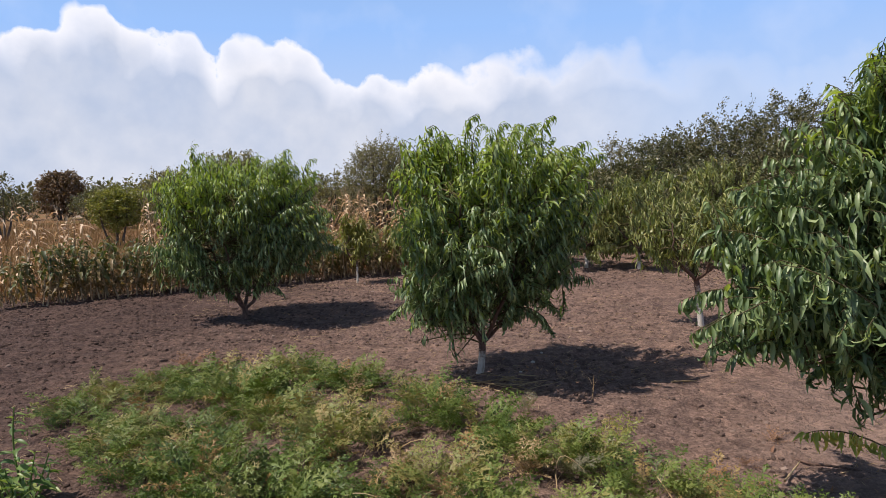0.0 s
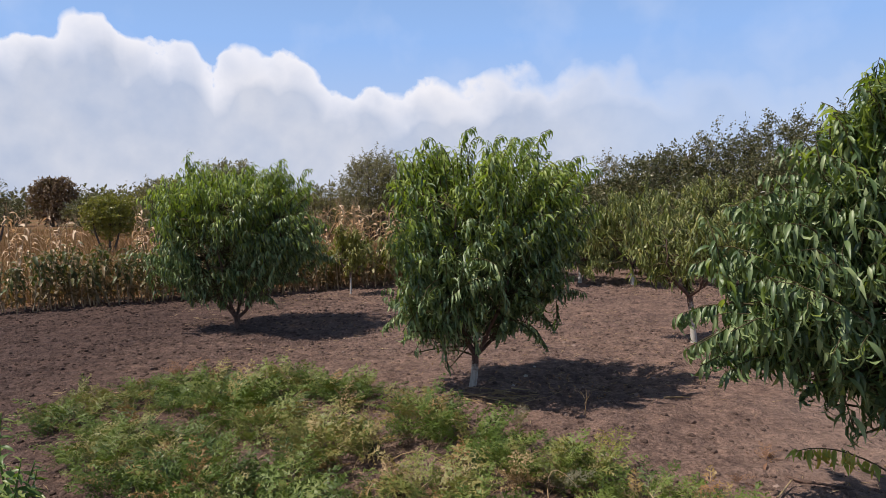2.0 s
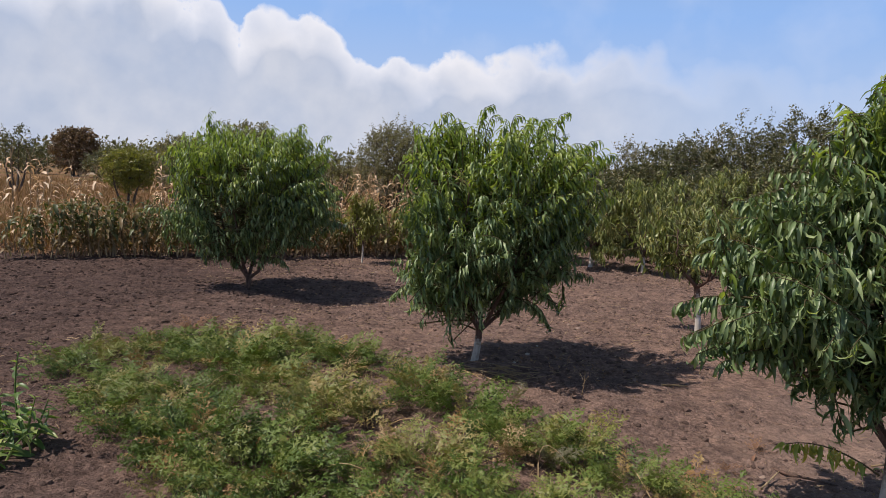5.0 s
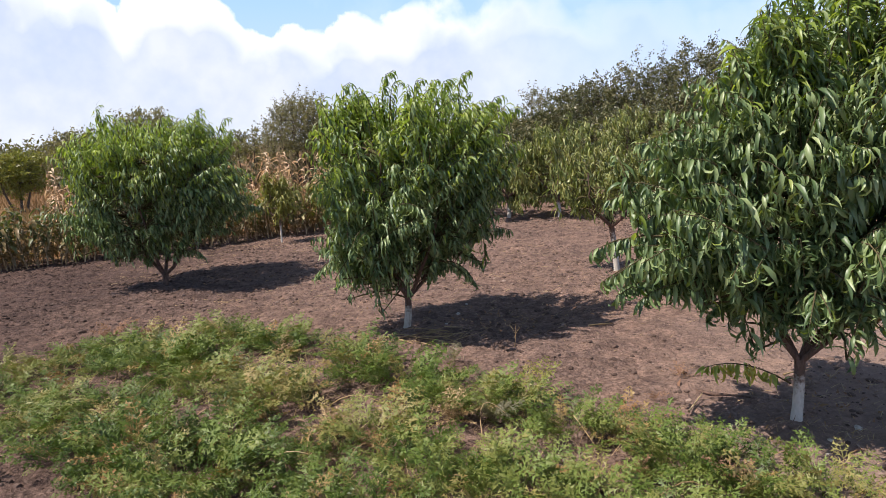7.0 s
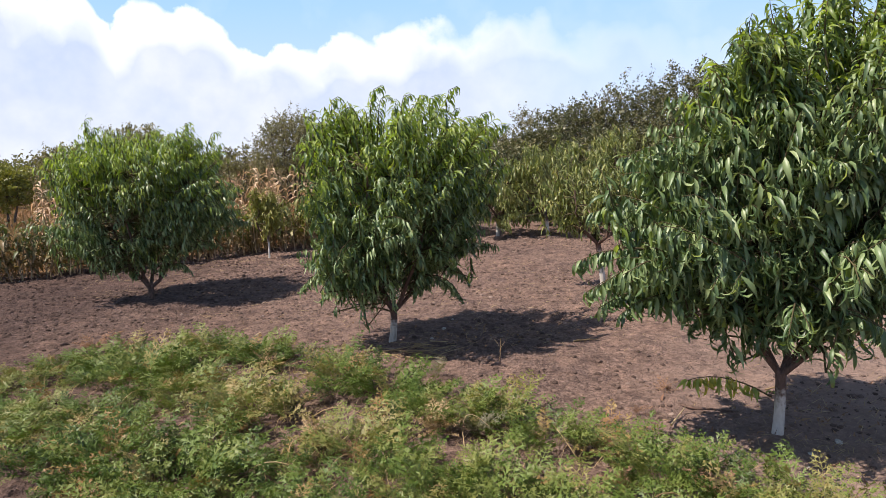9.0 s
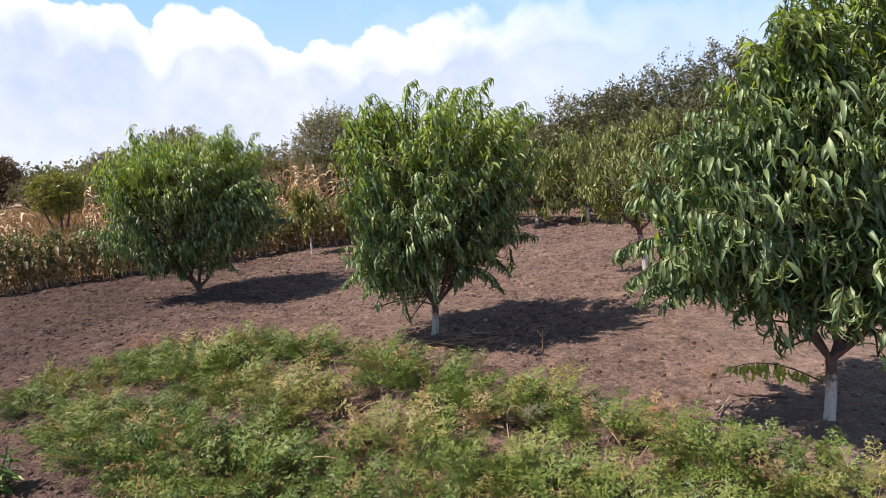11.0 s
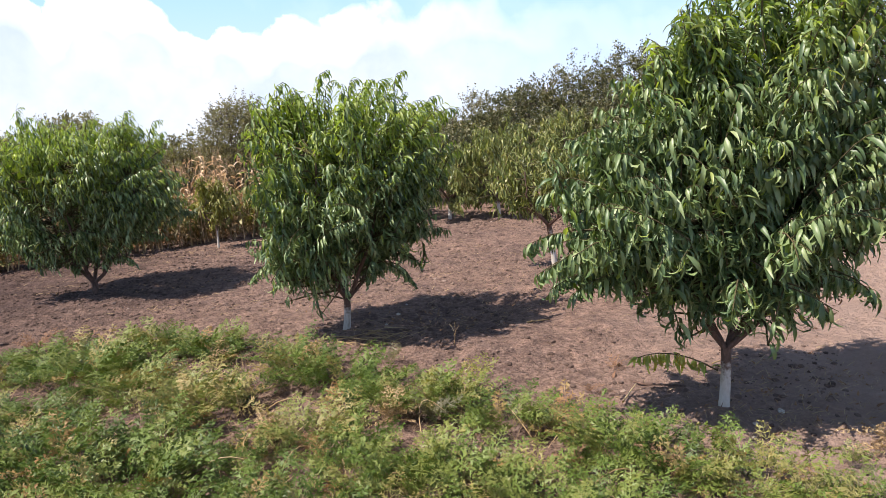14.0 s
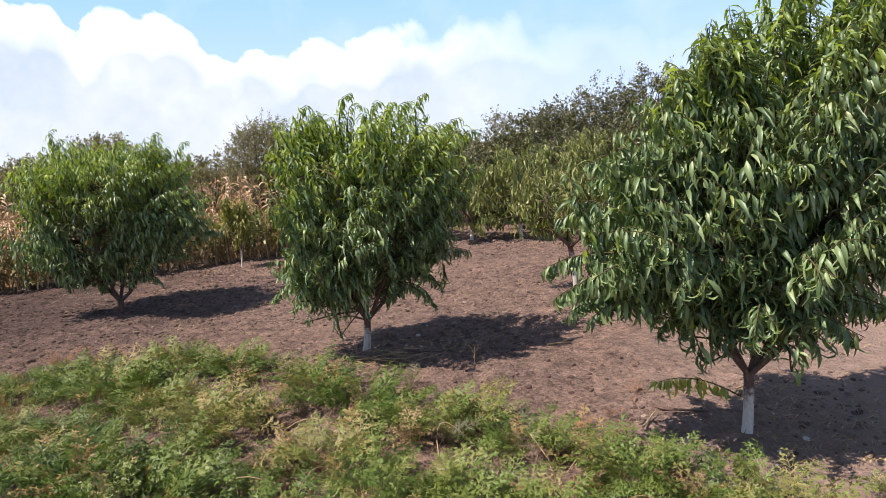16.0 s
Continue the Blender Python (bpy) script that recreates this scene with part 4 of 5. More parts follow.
def planted(name, x, y, out, size, spread_up, tuft, material, label, r):
    """Fronds with their stalks at x, y, arching towards the angles in out."""
    n = len(x)
    axis = np.stack([np.cos(out), np.sin(out), r.normal(0.0, 0.25, n)], -1)
    up = np.stack([r.normal(0.1, 0.35, n), r.normal(0, 0.35, n), np.ones(n)], -1) + spread_up
    m = frames_of(np.stack([x, y, ground_height(x, y) - 0.01], -1), axis, up, size)
    which = r.integers(0, len(FRONDS), n)
    ob = put(name, joined([spread(FRONDS[k], m[which == k]) for k in range(len(FRONDS))]), material, kind="stuff", label=label, smooth=False)
    tint = ob.data.attributes.new("tint", "FLOAT", "POINT")
    own = np.concatenate([np.repeat(tuft[which == k], len(FRONDS[k][0])) for k in range(len(FRONDS))])
    tint.data.foreach_set("value", own.astype(np.float32))


def carrot_bed():
    r = np.random.default_rng(1)
    cols = []
    for x, y, rad, hue in mound_list():
        n = int(36 * (rad / 0.2) ** 1.8) + 6
        d, a = rad * 0.66 * np.sqrt(r.random(n)), r.uniform(0, 2 * np.pi, n)
        # taller in the middle, bowed outwards at the rim
        tall = (0.13 + 0.47 * rad) * r.uniform(0.58, 1.4, n) * (1.15 - 0.6 * d / rad) * r.uniform(0.85, 1.15)
        mix = np.clip(0.85 * hue + r.normal(0, 0.08) + r.normal(0, 0.15, n), 0, 1)
        mix = np.where(r.random(n) < 0.07, r.uniform(0.55, 0.95, n), mix)
        cols.append(np.stack([x + d * np.cos(a), y + d * np.sin(a), a + r.normal(0, 0.8, n), tall, mix], -1))
    x, y, out, tall, mix = np.concatenate(cols).T
    planted("carrot_bed", x, y, out, tall, np.stack([0.35 * np.cos(out), 0.35 * np.sin(out), 0 * out], -1), mix, CARROT, "dense feathery green carrot tops in mounds, partly yellowing", r)


def withered_tops(n):
    r = np.random.default_rng(2)
    x, y = bed_points(n)
    keep = value_noise(x, y, 2.4, 52) + 0.3 * r.random(len(x)) > 0.0
    x, y = x[keep], y[keep]
    k = 3
    hue = np.repeat(r.random(len(x)), k)
    x, y = np.repeat(x, k) + r.normal(0, 0.03, len(x) * k), np.repeat(y, k) + r.normal(0, 0.03, len(x) * k)
    planted("withered_carrot_tops", x, y, r.uniform(0, 6.28, len(x)), r.uniform(0.05, 0.11, len(x)), np.zeros((len(x), 3)), 0.7 * hue + 0.3 * r.random(len(x)), FADED,
            "low faded yellowish and brown carrot tops among the green ones", r)


carrot_bed()
withered_tops(1100)


def dead_stems(n):
    x, y = bed_points(n, False)
    n = len(x)
    a = rng.uniform(0, 2 * np.pi, n)
    strip = (np.array([(0, -0.012, 0), (0.5, -0.01, 0.14), (1, 0, 0.02), (0.5, 0.01, 0.15), (0, 0.012, 0)]), np.array([(0, 1, 3, 4), (1, 2, 2, 3)]))
    strip = (strip[0], np.array([(0, 1, 3), (0, 3, 4), (1, 2, 3)]))
    axis = np.stack([np.cos(a), np.sin(a), rng.uniform(0.05, 0.9, n)], -1)
    pos = np.stack([x, y, ground_height(x, y)], -1)
    put("dead_stems", spread(strip, frames_of(pos, axis, np.tile([0, 0, 1.0], (n, 1)), rng.uniform(0.05, 0.17, n))), STRAW, kind="stuff",
        label="thin dry straw-coloured stems in the carrot bed")


dead_stems(5000)

# ---- corn and undergrowth behind the plot ----


def corn_leaf(width, r, kink):
    """A long dry blade that rises, breaks over and hangs crumpled."""
    v, f = leaf_shape(width, r.uniform(60, 130), 0.45, 7, r.normal(0, 1.3))
    t = np.linspace(0, 1, 7)
    bend = np.cumsum(r.normal(0, kink * 1.15, (7, 3)), axis=0) * 0.5
    over = np.clip(t - r.uniform(0.25, 0.5), 0, 1)[:, None] * np.array([-0.45, 0, -0.75]) * r.uniform(0.3, 1.0)
    return v + np.repeat(bend + over, 3, axis=0), f


def corn_plant(seed, high, leaf_mat, stalk_mat, leaves, reach, tassel, label, name, group, width=0.14, lowest=0.2, low_mat=None):
    r = np.random.default_rng(seed)
    root = empty(name, (0, 0, 0), label, "corn", group)
    lean = r.normal(0, 0.07, 2)
    pts = curve((0, 0, -0.03), (lean[0], lean[1], high), 0, r.normal(0, 0.03, 3) * [1, 1, 0], 7)
    stalk = put("stalk", tube(pts, np.linspace(0.011, 0.005, 7), 6), stalk_mat, root)
    for k in range(leaves):
        t = lowest + (0.98 - lowest) * k / (leaves - 1)
        p = np.array([np.interp(t, np.linspace(0, 1, 7), pts[:, c]) for c in range(3)])
        a = k * np.pi + r.normal(0, 0.7)
        size = reach * r.uniform(0.6, 1.1)
        m = frames_of(p[None], np.array([[np.cos(a), np.sin(a), r.uniform(0.4, 1.3)]]), np.array([[0, 0, 1.0]]), np.array([size]))
        put("leaf", spread(corn_leaf(width, r, 0.09), m), low_mat if low_mat and t < 0.5 else leaf_mat, root)
    if tassel:
        spikes = []
        for k in range(5):
            a = r.uniform(0, 6.28)
            e = pts[-1] + np.array([np.cos(a) * 0.07, np.sin(a) * 0.07, 0.16])
            spikes.append(tube(curve(pts[-1] - [0, 0, 0.02], e, 0.02, n=4), np.linspace(0.004, 0.002, 4), 4))
        put("tassel", joined(spikes), stalk_mat, stalk)
    return root


def corn_edge(x):
    return np.minimum(13.35, 13.5 + 0.49 * x)


def plant_corn():
    r = np.random.default_rng(17)
    dry = [corn_plant(100 + k, 1.12 + 0.10 * k, CORN_DRY, CORN_STALK, 18, 0.23, True, "dry pale corn plant with curled straw-coloured leaves", "corn_plant", "dry corn", 0.19) for k in range(5)]
    low = [corn_plant(200 + k, 0.60 + 0.075 * k, CORN_DARK, CORN_STALK, 18, 0.175, False, "low fading corn plant with dark green leaves over straw-coloured stalks", "low_corn_plant", "low corn row", 0.34, 0.22, CORN_TAN)
           for k in range(6)]
    olive = [corn_plant(300 + k, 0.70 + 0.08 * k, CORN_GREEN, CORN_STALK, 16, 0.21, False, "leafy olive-green corn plant with yellowing leaves", "olive_corn_plant", "olive corn row", 0.30, 0.22, CORN_TAN)
             for k in range(4)]
    # clumps of tall dry corn behind the low rows
    spots = []
    for c, w, n in ((-7.4, 0.14, 4), (-6.65, 0.16, 6), (-6.15, 0.12, 4), (-4.95, 0.18, 7), (-2.4, 0.7, 6), (-1.35, 0.6, 18), (-0.5, 0.35, 9), (-8.7, 0.3, 3)):
        spots += [(c + r.normal(0, w * 0.6), r.uniform(0.9, 2.2)) for _ in range(n)]
    for k, (x, d) in enumerate(spots):
        src = dry[k % 5]
        y = float(corn_edge(x)) + d
        m = Matrix.Translation((x, y, float(ground_height(x, y)))) @ Matrix.Rotation(r.uniform(0, 6.28), 4, "Z")
        if k < 5:
            src.matrix_basis = m
        else:
            copy_thing(src, m)
    k = g = 0
    for row in range(5):
        for x in np.arange(-6.45 + 0.1 * row, -0.2, 0.115 + 0.012 * row):
            xx = float(x + r.normal(0, 0.04))
            if r.random() < 0.08:
                continue
            y = float(corn_edge(xx)) + 0.1 + 0.24 * row + r.normal(0, 0.05)
            green = xx > -2.3 and r.random() < 0.6
            src = low[int(r.integers(0, 6)) if k >= 6 else k]
            if green:
                src = olive[int(r.integers(0, 4)) if g >= 4 else g]
            m = Matrix.Translation((xx, y, float(ground_height(xx, y)))) @ Matrix.Rotation(r.uniform(0, 6.28), 4, "Z") @ Matrix.Rotation(r.normal(0, 0.08), 4, "X")
            if (g < 4) if green else (k < 6):
                src.matrix_basis = m
            else:
                copy_thing(src, m)
            k, g = k + (not green), g + green


plant_corn()


def dry_meadow(n):
    x = rng.uniform(-40, 6, n)
    d = 40 * rng.random(n) ** 1.6
    y = 14.8 + 0.49 * np.maximum(x, -12) + 4 * np.maximum(x, 0) + d
    keep = (value_noise(x, y, 0.35, 61) > -0.22) & (np.abs(x) < 0.75 * y + 3)
    x, y = x[keep], y[keep]
    n = len(x)
    blade = (np.array([(-0.03, 0, 0), (0.03, 0, 0), (0.06, 0.02, 0.55), (0.2, 0.05, 1.0), (0.02, 0.02, 0.55)]), np.array([(0, 1, 2), (0, 2, 4), (4, 2, 3)]))
    a = rng.uniform(0, 2 * np.pi, n)
    axis = np.stack([np.cos(a), np.sin(a), rng.normal(0, 0.3, n)], -1)
    size = rng.uniform(0.16, 0.45, n)
    pos = np.stack([x, y, ground_height(x, y)], -1)
    put("dry_grass", spread(blade, frames_of(pos, axis, np.tile([0, 0, 1.0], (n, 1)), size)), GRASS_DRY, kind="stuff", label="tall dry reddish tan grass of a fallow field")


dry_meadow(60000)

# ---- shrubs and trees round the plot ----


def shrub(base, high, radius, label, leaf, leaf_len=0.07, clumps=420, stems=6, low=0.12, seed=1, name="shrub", category="bush", squash=1.0, spikes=10,
          per=17, lean=0.0, bark=None, group=""):
    """A many-stemmed shrub: stems, twigs and clumps of small leaves with an uneven outline."""
    r = np.random.default_rng(seed)
    root = empty(name, (base[0], base[1], float(ground_height(base[0], base[1]))), label, category, group)
    ends = []
    for k in range(stems):
        a = k * 2 * np.pi / stems + r.uniform(-0.4, 0.4)
        e = np.array([np.cos(a) * radius * r.uniform(0.35, 0.75) + lean, np.sin(a) * radius * r.uniform(0.35, 0.75), high * r.uniform(0.6, 0.9)])
        p = curve((0.15 * radius * np.cos(a), 0.15 * radius * np.sin(a), -0.05), e, 0, (0.15 * np.cos(a), 0.15 * np.sin(a), 0), 8)
        put("stem", tube(p, np.linspace(0.022 + 0.012 * high, 0.01, 8), 6, 0.05), bark or GREY_BARK, root)
        ends.append(p[2:])
    skel = np.concatenate(ends)
    lobes = r.normal(size=(9, 3))
    lobes = unit(lobes) * [1, 1, 0.8]
    twigs, mats = [], []
    for k in range(clumps):
        d = unit(r.normal(size=3) + [0, 0, 0.25])
        bump = 0.82 + 0.38 * np.max(lobes @ d) ** 3 + 0.05 * r.normal()
        rho = r.random() ** 0.4
        q = np.array([d[0] * radius * bump * rho + lean * (0.5 + 0.5 * d[2]), d[1] * radius * squash * bump * rho, high * (low + (1 - low) * (0.5 + 0.5 * d[2] * bump * rho))])
        q[2] = max(q[2], 0.1)
        ln = r.uniform(0.2, 0.45) * (0.4 + 0.2 * high)
        e = q + unit(d * [1, 1, 0.4] + [0.1, 0, 0.6] + 0.4 * r.normal(size=3)) * ln
        if k % 3 == 0:
            near = skel[np.argmin(np.linalg.norm(skel - q, axis=1))]
            twigs.append(tube(curve(near, q, 0.03, n=4), np.linspace(0.009, 0.005, 4), 3))
        if k < spikes * 3:
            e = q + (e - q) * 1.6
        if k % 2 == 0 or k < spikes * 3:
            twigs.append(tube(curve(q, e, 0.02, n=3), np.linspace(0.005, 0.002, 3), 3))
        t = r.random((per, 1))
        pos = q * (1 - t) + e * t + r.normal(0, 0.022 + 0.006 * high, (per, 3))
        mats.append(frames_of(pos, r.normal(size=(per, 3)) + [0.3, 0, 0.1], r.normal(size=(per, 3)) + [0, 0, 1.2], leaf_len * 1.15 * r.uniform(0.7, 1.4, per)))
    put("twig", joined(twigs), bark or GREY_BARK, root, kind="stuff")
    put("foliage", spread(SMALL, np.concatenate(mats)), leaf, root, kind="stuff")
    return root


HEDGE = "dark green shrub with reddish twigs in a tall hedge"
for k, (x, y, h, rad) in enumerate([(5.6, 19.5, 2.2, 1.3), (7.0, 20.0, 2.95, 1.7), (8.6, 20.0, 3.4, 1.9), (10.4, 19.5, 3.85, 2.1), (12.5, 18.5, 4.25, 2.3), (14.0, 16.5, 4.5, 2.3),
                                   (14.8, 13.5, 4.4, 2.3), (4.2, 17.0, 1.7, 1.2), (6.2, 15.6, 2.0, 1.3), (8.2, 15.0, 2.4, 1.4), (9.8, 13.6, 2.6, 1.5)]):
    shrub((x, y), h, rad, HEDGE, HEDGE_LEAF, 0.068, 680, 7, 0.02, 300 + k, per=26, spikes=4, group="hedge shrubs", name="hedge_shrub")
shrub((-2.1, 29.5), 3.55, 1.6, "grey-green feathery wild olive bush", GREY_LEAF, 0.07, 900, 9, 0.02, 401, lean=0.15, per=26, spikes=90)
shrub((-0.2, 31.0), 2.6, 1.5, "grey-green feathery wild olive bush", GREY_LEAF, 0.10, 420, 7, 0.02, 402)
shrub((-4.6, 31.0), 2.3, 1.8, "low grey-brown bush in dry grass", GREY_LEAF, 0.10, 360, 7, 0.02, 403)
shrub((2.6, 30.0), 2.6, 2.0, "low grey-brown bush in dry grass", GREY_LEAF, 0.10, 360, 7, 0.02, 404)
shrub((5.6, 28.0), 2.7, 2.0, "low grey-brown bush in dry grass", GREY_LEAF, 0.10, 360, 7, 0.02, 405)
shrub((10.7, 40.0), 4.3, 0.9, "slender pale grey tree with thin upright branches", GREY_LEAF, 0.10, 160, 5, 0.05, 406, category="tree", name="slender_tree", spikes=30)
shrub((12.6, 40.0), 3.7, 1.1, "slender pale grey tree with thin upright branches", GREY_LEAF, 0.10, 180, 5, 0.05, 407, category="tree", name="slender_tree", spikes=30)
shrub((-31.4, 60.0), 4.25, 1.55, "round russet-brown bush on the open field", RED_LEAF, 0.17, 800, 6, 0.02, 408, spikes=0, per=16)
shrub((-11.0, 24.6), 1.95, 0.85, "small lime-green tree in dry grass", LIME_LEAF, 0.075, 520, 3, 0.22, 409, per=18, spikes=35, category="tree", name="lime_tree")
shrub((-14.6, 38.0), 2.5, 1.6, "dark green bush behind a small tree", HEDGE_LEAF, 0.09, 420, 7, 0.02, 410, per=22, spikes=3)
shrub((-18.0, 39.0), 2.2, 1.5, "dark green bush behind a small tree", HEDGE_LEAF, 0.09, 380, 7, 0.02, 411, per=22, spikes=3)
shrub((-9.8, 35.0), 3.8, 1.6, "olive-green bush beyond the corn", GREY_LEAF, 0.11, 520, 7, 0.02, 412)
shrub((-12.6, 34.0), 2.9, 1.3, "olive-green bush beyond the corn", GREY_LEAF, 0.11, 420, 7, 0.02, 413)
shrub((-7.4, 35.0), 2.5, 1.6, "olive-green bush beyond the corn", GREY_LEAF, 0.11, 420, 7, 0.02, 414)
shrub((-18.2, 30.0), 2.7, 0.6, "thin young tree with sparse upright shoots", HEDGE_LEAF, 0.09, 70, 4, 0.2, 415, category="tree", name="young_tree", spikes=20)
shrub((-25.0, 55.0), 2.6, 2.6, "low dark bush on the open field", HEDGE_LEAF, 0.15, 360, 7, 0.02, 416)
shrub((-36.5, 62.0), 2.3, 3.0, "low dark bush on the open field", HEDGE_LEAF, 0.15, 360, 7, 0.02, 417)


def far_woods():
    """Low woods along the horizon, too far to tell tree from tree."""
    r = np.random.default_rng(77)
    n = 26000
    a = r.uniform(-1.0, 1.0, n)
    d = r.uniform(170, 330, n)
    x, y = np.sin(a) * d, np.cos(a) * d
    crown = 2.2 + 5.0 * (value_noise(x, y, 0.03, 71) + 0.5) * (0.5 + value_noise(x, y, 0.13, 72) + 0.5)
    z = crown * r.random(n) ** 0.6
    pos = np.stack([x, y, z], -1)
    m = frames_of(pos, r.normal(size=(n, 3)), r.normal(size=(n, 3)) + [0, 0, 1], r.uniform(0.6, 1.5, n))
    put("far_woods", spread(SMALL, m), HEDGE_LEAF, kind="stuff", label="distant low dark green woods along the horizon")


far_woods()

# ---- weed at the bed's corner ----


def broad_weed(base, high, seed):
    r = np.random.default_rng(seed)
    root = empty("broad_leaved_weed", (base[0], base[1], float(ground_height(*base))), "upright weed with pale green broad leaves and yellow tips", "plant", "broad-leaved weeds")
    for k in range(6):
        a = r.uniform(0, 6.28)
        s = high * (1 if k == 0 else r.uniform(0.35, 0.6))
        p = curve((0.03 * np.cos(a), 0.03 * np.sin(a), -0.02), (0.14 * np.cos(a) * (k > 0), 0.14 * np.sin(a) * (k > 0), s), 0, r.normal(0, 0.015, 3), 8)
        put("stem", tube(p, np.linspace(0.007, 0.003, 8), 6), BROAD, root)
        m = leaf_poses(p[1:], 0.024, 0.135, 0.15, r)
        for j in range(len(m)):
            small = np.diag([1.0 - 0.62 * (j / len(m)) ** 1.5] * 3 + [1.0])
            put("leaf", spread(leaf_shape(0.27, 50, 0.4, 6, r.normal(0, 0.4)), m[j:j + 1] @ small), BROAD, root)


broad_weed((-2.13, 3.60), 0.52, 3)
broad_weed((-2.33, 3.72), 0.34, 4)
broad_weed((-2.12, 3.40), 0.24, 6)

# ---- single dry weeds and sprigs ----


def feathery_weed(x, y, size, count, material, label, seed):
    r = np.random.default_rng(seed)
    root = empty("feathery_weed", (x, y, float(ground_height(x, y)) - 0.01), label, "weed", "single weeds")
    shapes = [mesh_from("frond", *f, material, False) for f in FRONDS]
    for k in range(count):
        a = r.uniform(0, 6.28)
        m = frames_of(np.zeros((1, 3)) + r.normal(0, 0.015, 3) * [1, 1, 0], np.array([[np.cos(a), np.sin(a), r.normal(0.1, 0.25)]]),
                      np.array([[r.normal(0, 0.3), r.normal(0, 0.3), 1.0]]), np.array([size * r.uniform(0.6, 1.15)]))
        ob = new("frond", shapes[k % 3])
        ob.parent = root
        ob.matrix_basis = Matrix(m[0].tolist())


for x, y, sz, n, mt, lb in ((-2.2, 6.4, 0.21, 12, RUST, "rusty red-brown dried weed at the bed's edge"), (-1.83, 6.3, 0.18, 10, RUST, "rusty red-brown dried weed at the bed's edge"),
                            (0.66, 4.75, 0.16, 12, GREY_LEAF, "pale silvery weed on bare soil beside the bed"), (1.0, 3.85, 0.28, 10, LIME_LEAF, "upright green sprig at the edge of the bed"),
                            (1.62, 2.7, 0.16, 12, RUST, "rusty red-brown dried weed in the bed"), (2.72, 2.55, 0.20, 12, STRAW, "dry straw-coloured weed in a tree's shade"),
                            (1.75, 3.75, 0.09, 8, RUST, "small dry reddish weed on bare soil"), (0.35, 4.15, 0.12, 10, RUST, "rusty red-brown dried weed in the bed"),
                            (-0.6, 5.25, 0.18, 10, STRAW, "dry straw-coloured weed in the bed"),
                            (0.75, 3.62, 0.22, 12, GREY_LEAF, "pale silvery tuft among carrot tops"), (-0.17, 3.7, 0.17, 14, STRAW, "bleached straw-coloured tuft in the bed"),
                            (0.53, 3.68, 0.22, 14, STRAW, "tall straw-coloured dry tuft among carrot tops"), (1.37, 3.2, 0.15, 12, RUST, "rusty red-brown dried weed in the bed"),
                            (1.22, 2.82, 0.14, 12, RUST, "rusty orange dried weed beside a bare patch"), (2.08, 4.1, 0.10, 9, RUST, "small dry reddish weed on bare soil"),
                            (0.08, 3.42, 0.14, 10, RUST, "rusty red-brown dried weed in the bed"), (2.45, 2.5, 0.13, 10, OLD_LEAF, "small olive weed near a trunk")):
    feathery_weed(x, y, sz, n, mt, lb, int(abs(x * 1000)))

# ---- long pale stems trailing over the bed ----


def trailing_stem(x, y, length, angle, lift, seed):
    r = np.random.default_rng(seed)
    d = np.array([math.cos(angle), math.sin(angle), 0]) * length
    p = curve((0, 0, 0.0), d + np.array([0, 0, 0.03]), lift, r.normal(0, 0.03, 3) * [1, 1, 0], 8)
    ob = put("trailing_stem", tube(p, np.linspace(0.0035, 0.0018, 8), 5), STRAW, label="long pale dry stem arching over the carrot bed", at=(x, y, float(ground_height(x, y)) - 0.004))
    tagged(ob, category="stem", group="trailing stems")


stems_rng = np.random.default_rng(61)
for x, y in ((-0.36, 4.3), (-0.3, 4.35), (-0.22, 4.1), (-0.1, 3.7), (0.1, 3.5), (0.5, 3.7), (0.65, 3.5), (0.3, 3.0), (-0.9, 4.4), (-1.1, 5.0), (-0.5, 3.4), (1.2, 3.2), (1.35, 3.15), (1.5, 2.6),
             (-0.7, 4.9), (0.0, 4.5), (0.9, 3.0), (-1.5, 4.6)):
    trailing_stem(x, y, stems_rng.uniform(0.2, 0.42), stems_rng.uniform(0, 6.28), stems_rng.uniform(0.07, 0.16), int(1000 * (x + 5) + 10 * y))

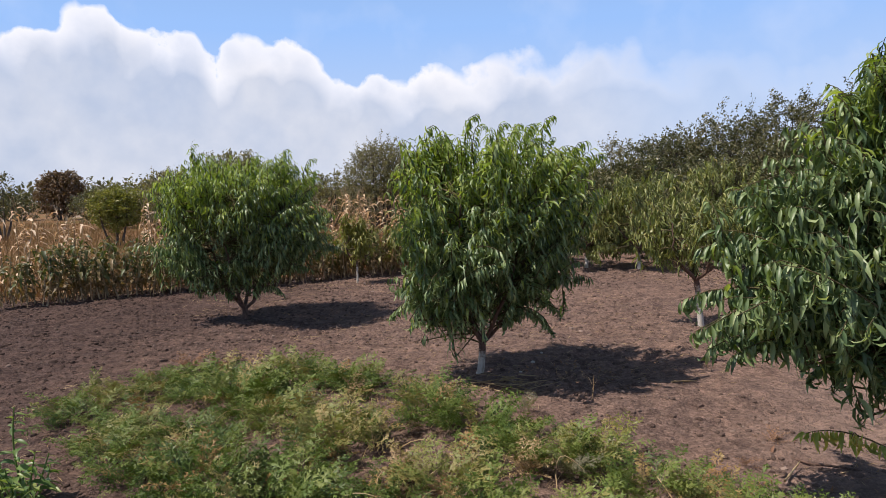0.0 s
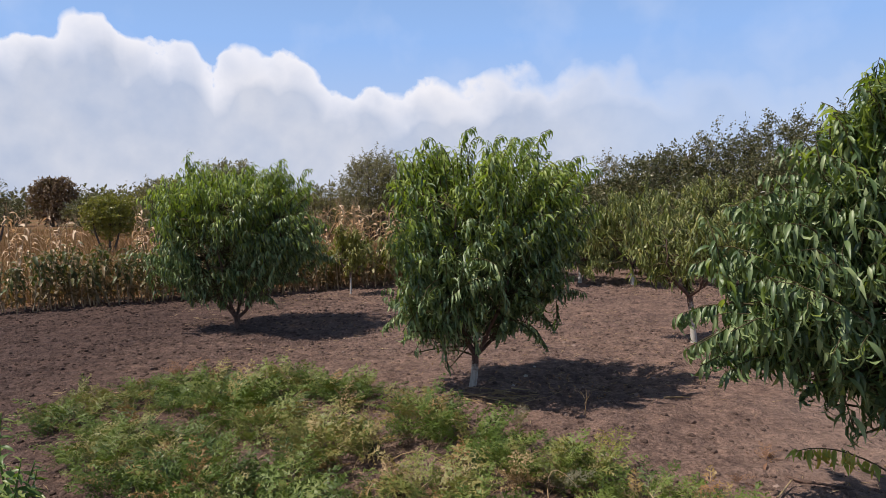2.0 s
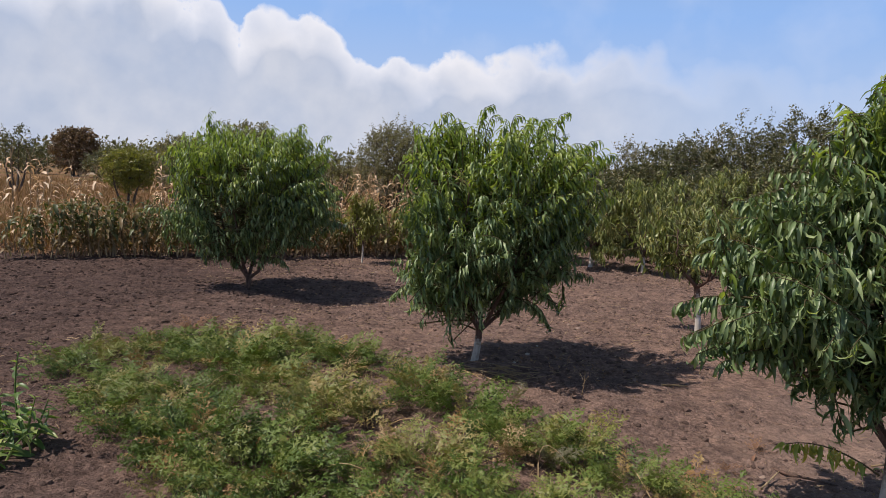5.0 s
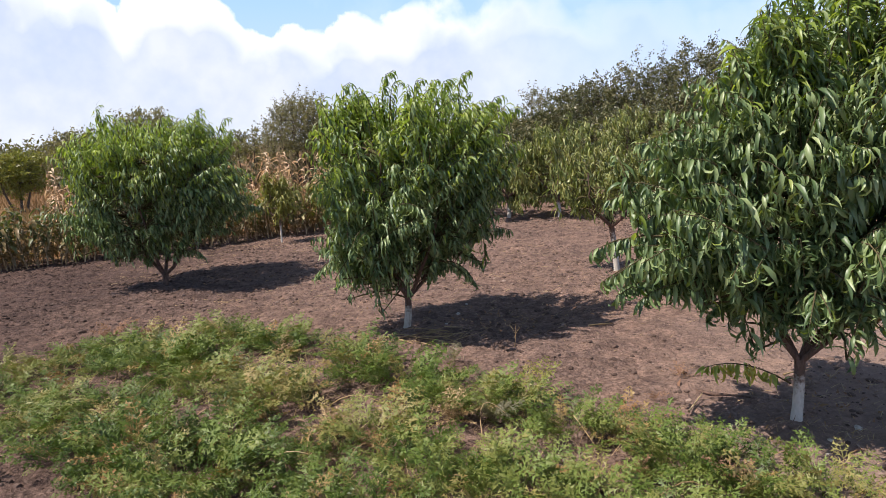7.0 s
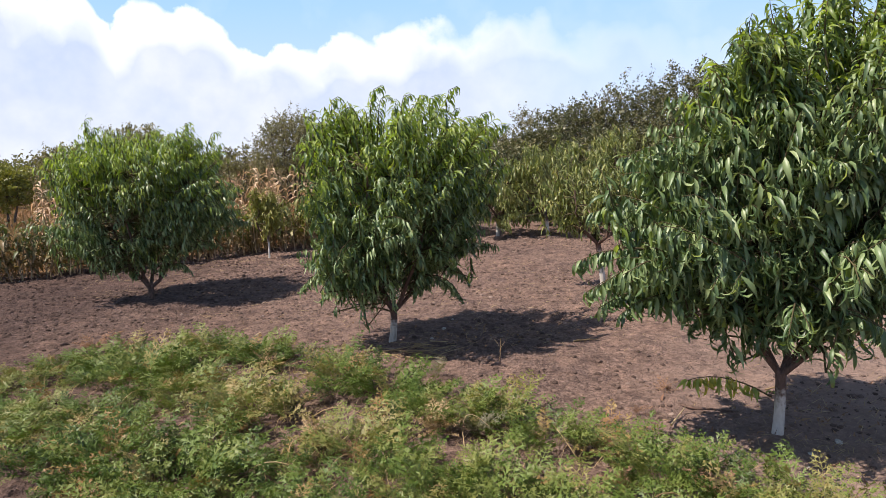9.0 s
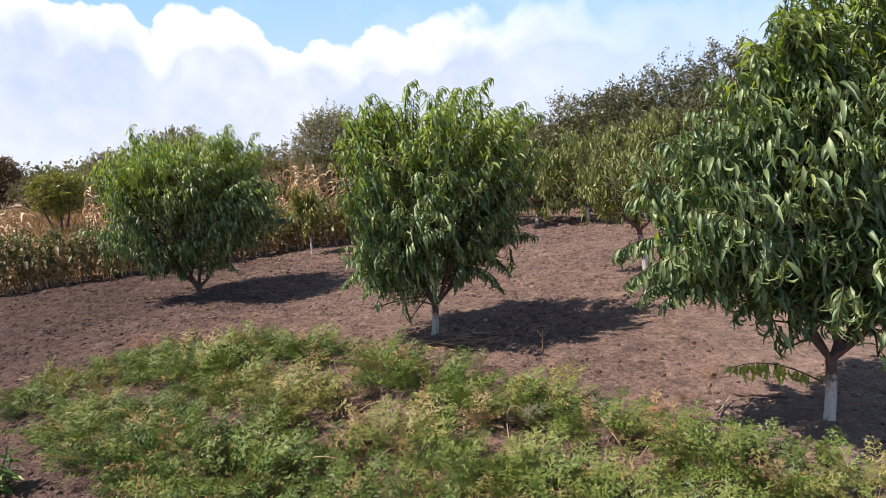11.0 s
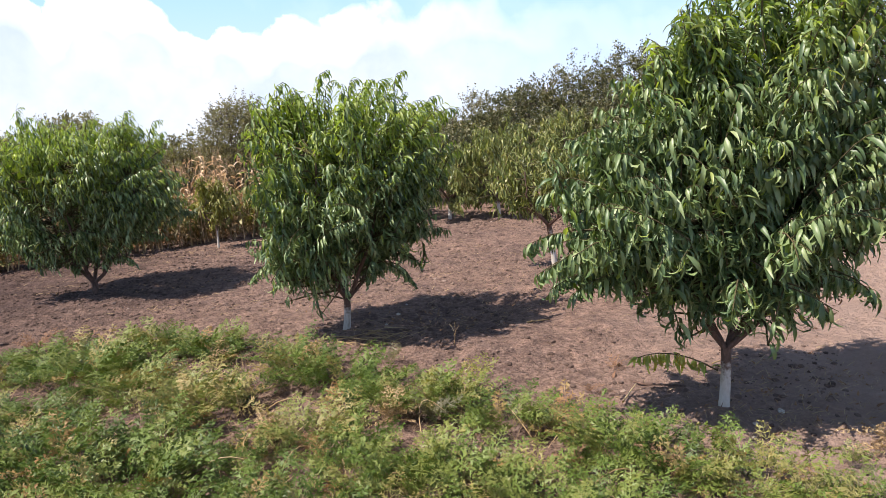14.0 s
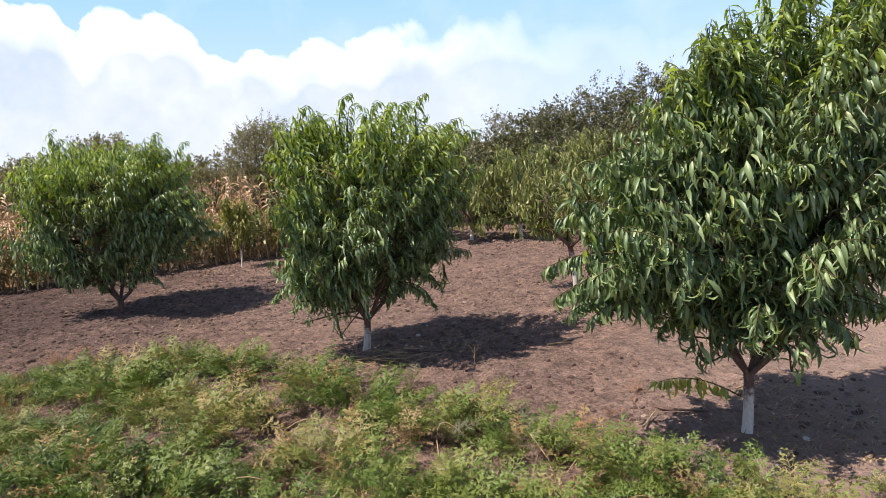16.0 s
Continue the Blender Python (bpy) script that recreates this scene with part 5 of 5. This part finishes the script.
# ---- one dry stem standing in the shade ----
stem_at = (1.18, 5.02, float(ground_height(1.18, 5.02)) - 0.01)
tagged(put("dry_stem", joined([tube(curve((0, 0, 0), (0.015, 0.0, 0.19), 0, (0.008, 0, 0), 6), np.linspace(0.003, 0.0015, 6), 5),
                               tube(curve((0.004, 0, 0.08), (0.05, 0.01, 0.15), 0.01, n=4), np.linspace(0.002, 0.001, 4), 4),
                               tube(curve((0.006, 0, 0.12), (-0.03, 0, 0.18), 0.01, n=4), np.linspace(0.002, 0.001, 4), 4)]), STRAW,
           label="thin dry stem standing upright on bare soil", at=stem_at), category="stem")

# ---- stones and sticks ----


def stone(x, y, size, seed, label):
    v, f = rock_shape(seed, 0.6)
    ob = put("stone", (v * size, f), STONE, label=label, at=(x, y, float(ground_height(x, y)) + size * 0.2), smooth=False)
    tagged(ob, category="stone")


for x, y, s, sd in ((0.905, 6.09, 0.045, 1), (2.27, 2.94, 0.028, 2), (2.56, 3.11, 0.038, 3), (2.23, 2.74, 0.028, 4), (2.36, 3.05, 0.03, 5), (1.05, 6.5, 0.03, 6), (1.68, 3.31, 0.022, 7), (0.76, 5.79, 0.03, 8), (2.57, 3.13, 0.034, 9)):
    stone(x, y, s, sd, "small pale stone lying on the soil")


def stick(x, y, length, angle, thick, seed, label="thin dry stick lying on the soil", material=None):
    r = np.random.default_rng(seed)
    d = np.array([math.cos(angle), math.sin(angle), 0]) * length / 2
    p = curve(-d, d, 0.004, r.normal(0, 0.008, 3) * [1, 1, 0.2], 6)
    ob = put("stick", tube(p, np.linspace(thick, thick * 0.5, 6), 6, 0.06), material or STRAW, label=label, at=(x, y, float(ground_height(x, y)) + thick + (0.0 if material else 0.012)))
    tagged(ob, category="stick", group="dry sticks")


for k in range(24):
    stick(0.58 + 0.20 * rng.normal(), 5.42 + 0.11 * rng.normal(), rng.uniform(0.12, 0.32), rng.uniform(-1.1, 0.6), rng.uniform(0.003, 0.006), 500 + k, "dry straw stick in a pile by the trunk")
stick(1.92, 3.60, 0.31, 0.86, 0.007, 540)
stick(2.12, 3.78, 0.42, -0.95, 0.012, 543, "weathered brown stick half sunk in the soil", BARK)
stick(2.2, 3.62, 0.26, -0.6, 0.008, 544, "weathered brown stick half sunk in the soil", BARK)
stick(2.0, 5.40, 0.20, 0.0, 0.009, 541, "bleached stick in a tree's shade")
stick(2.75, 3.9, 0.22, 0.2, 0.006, 542)
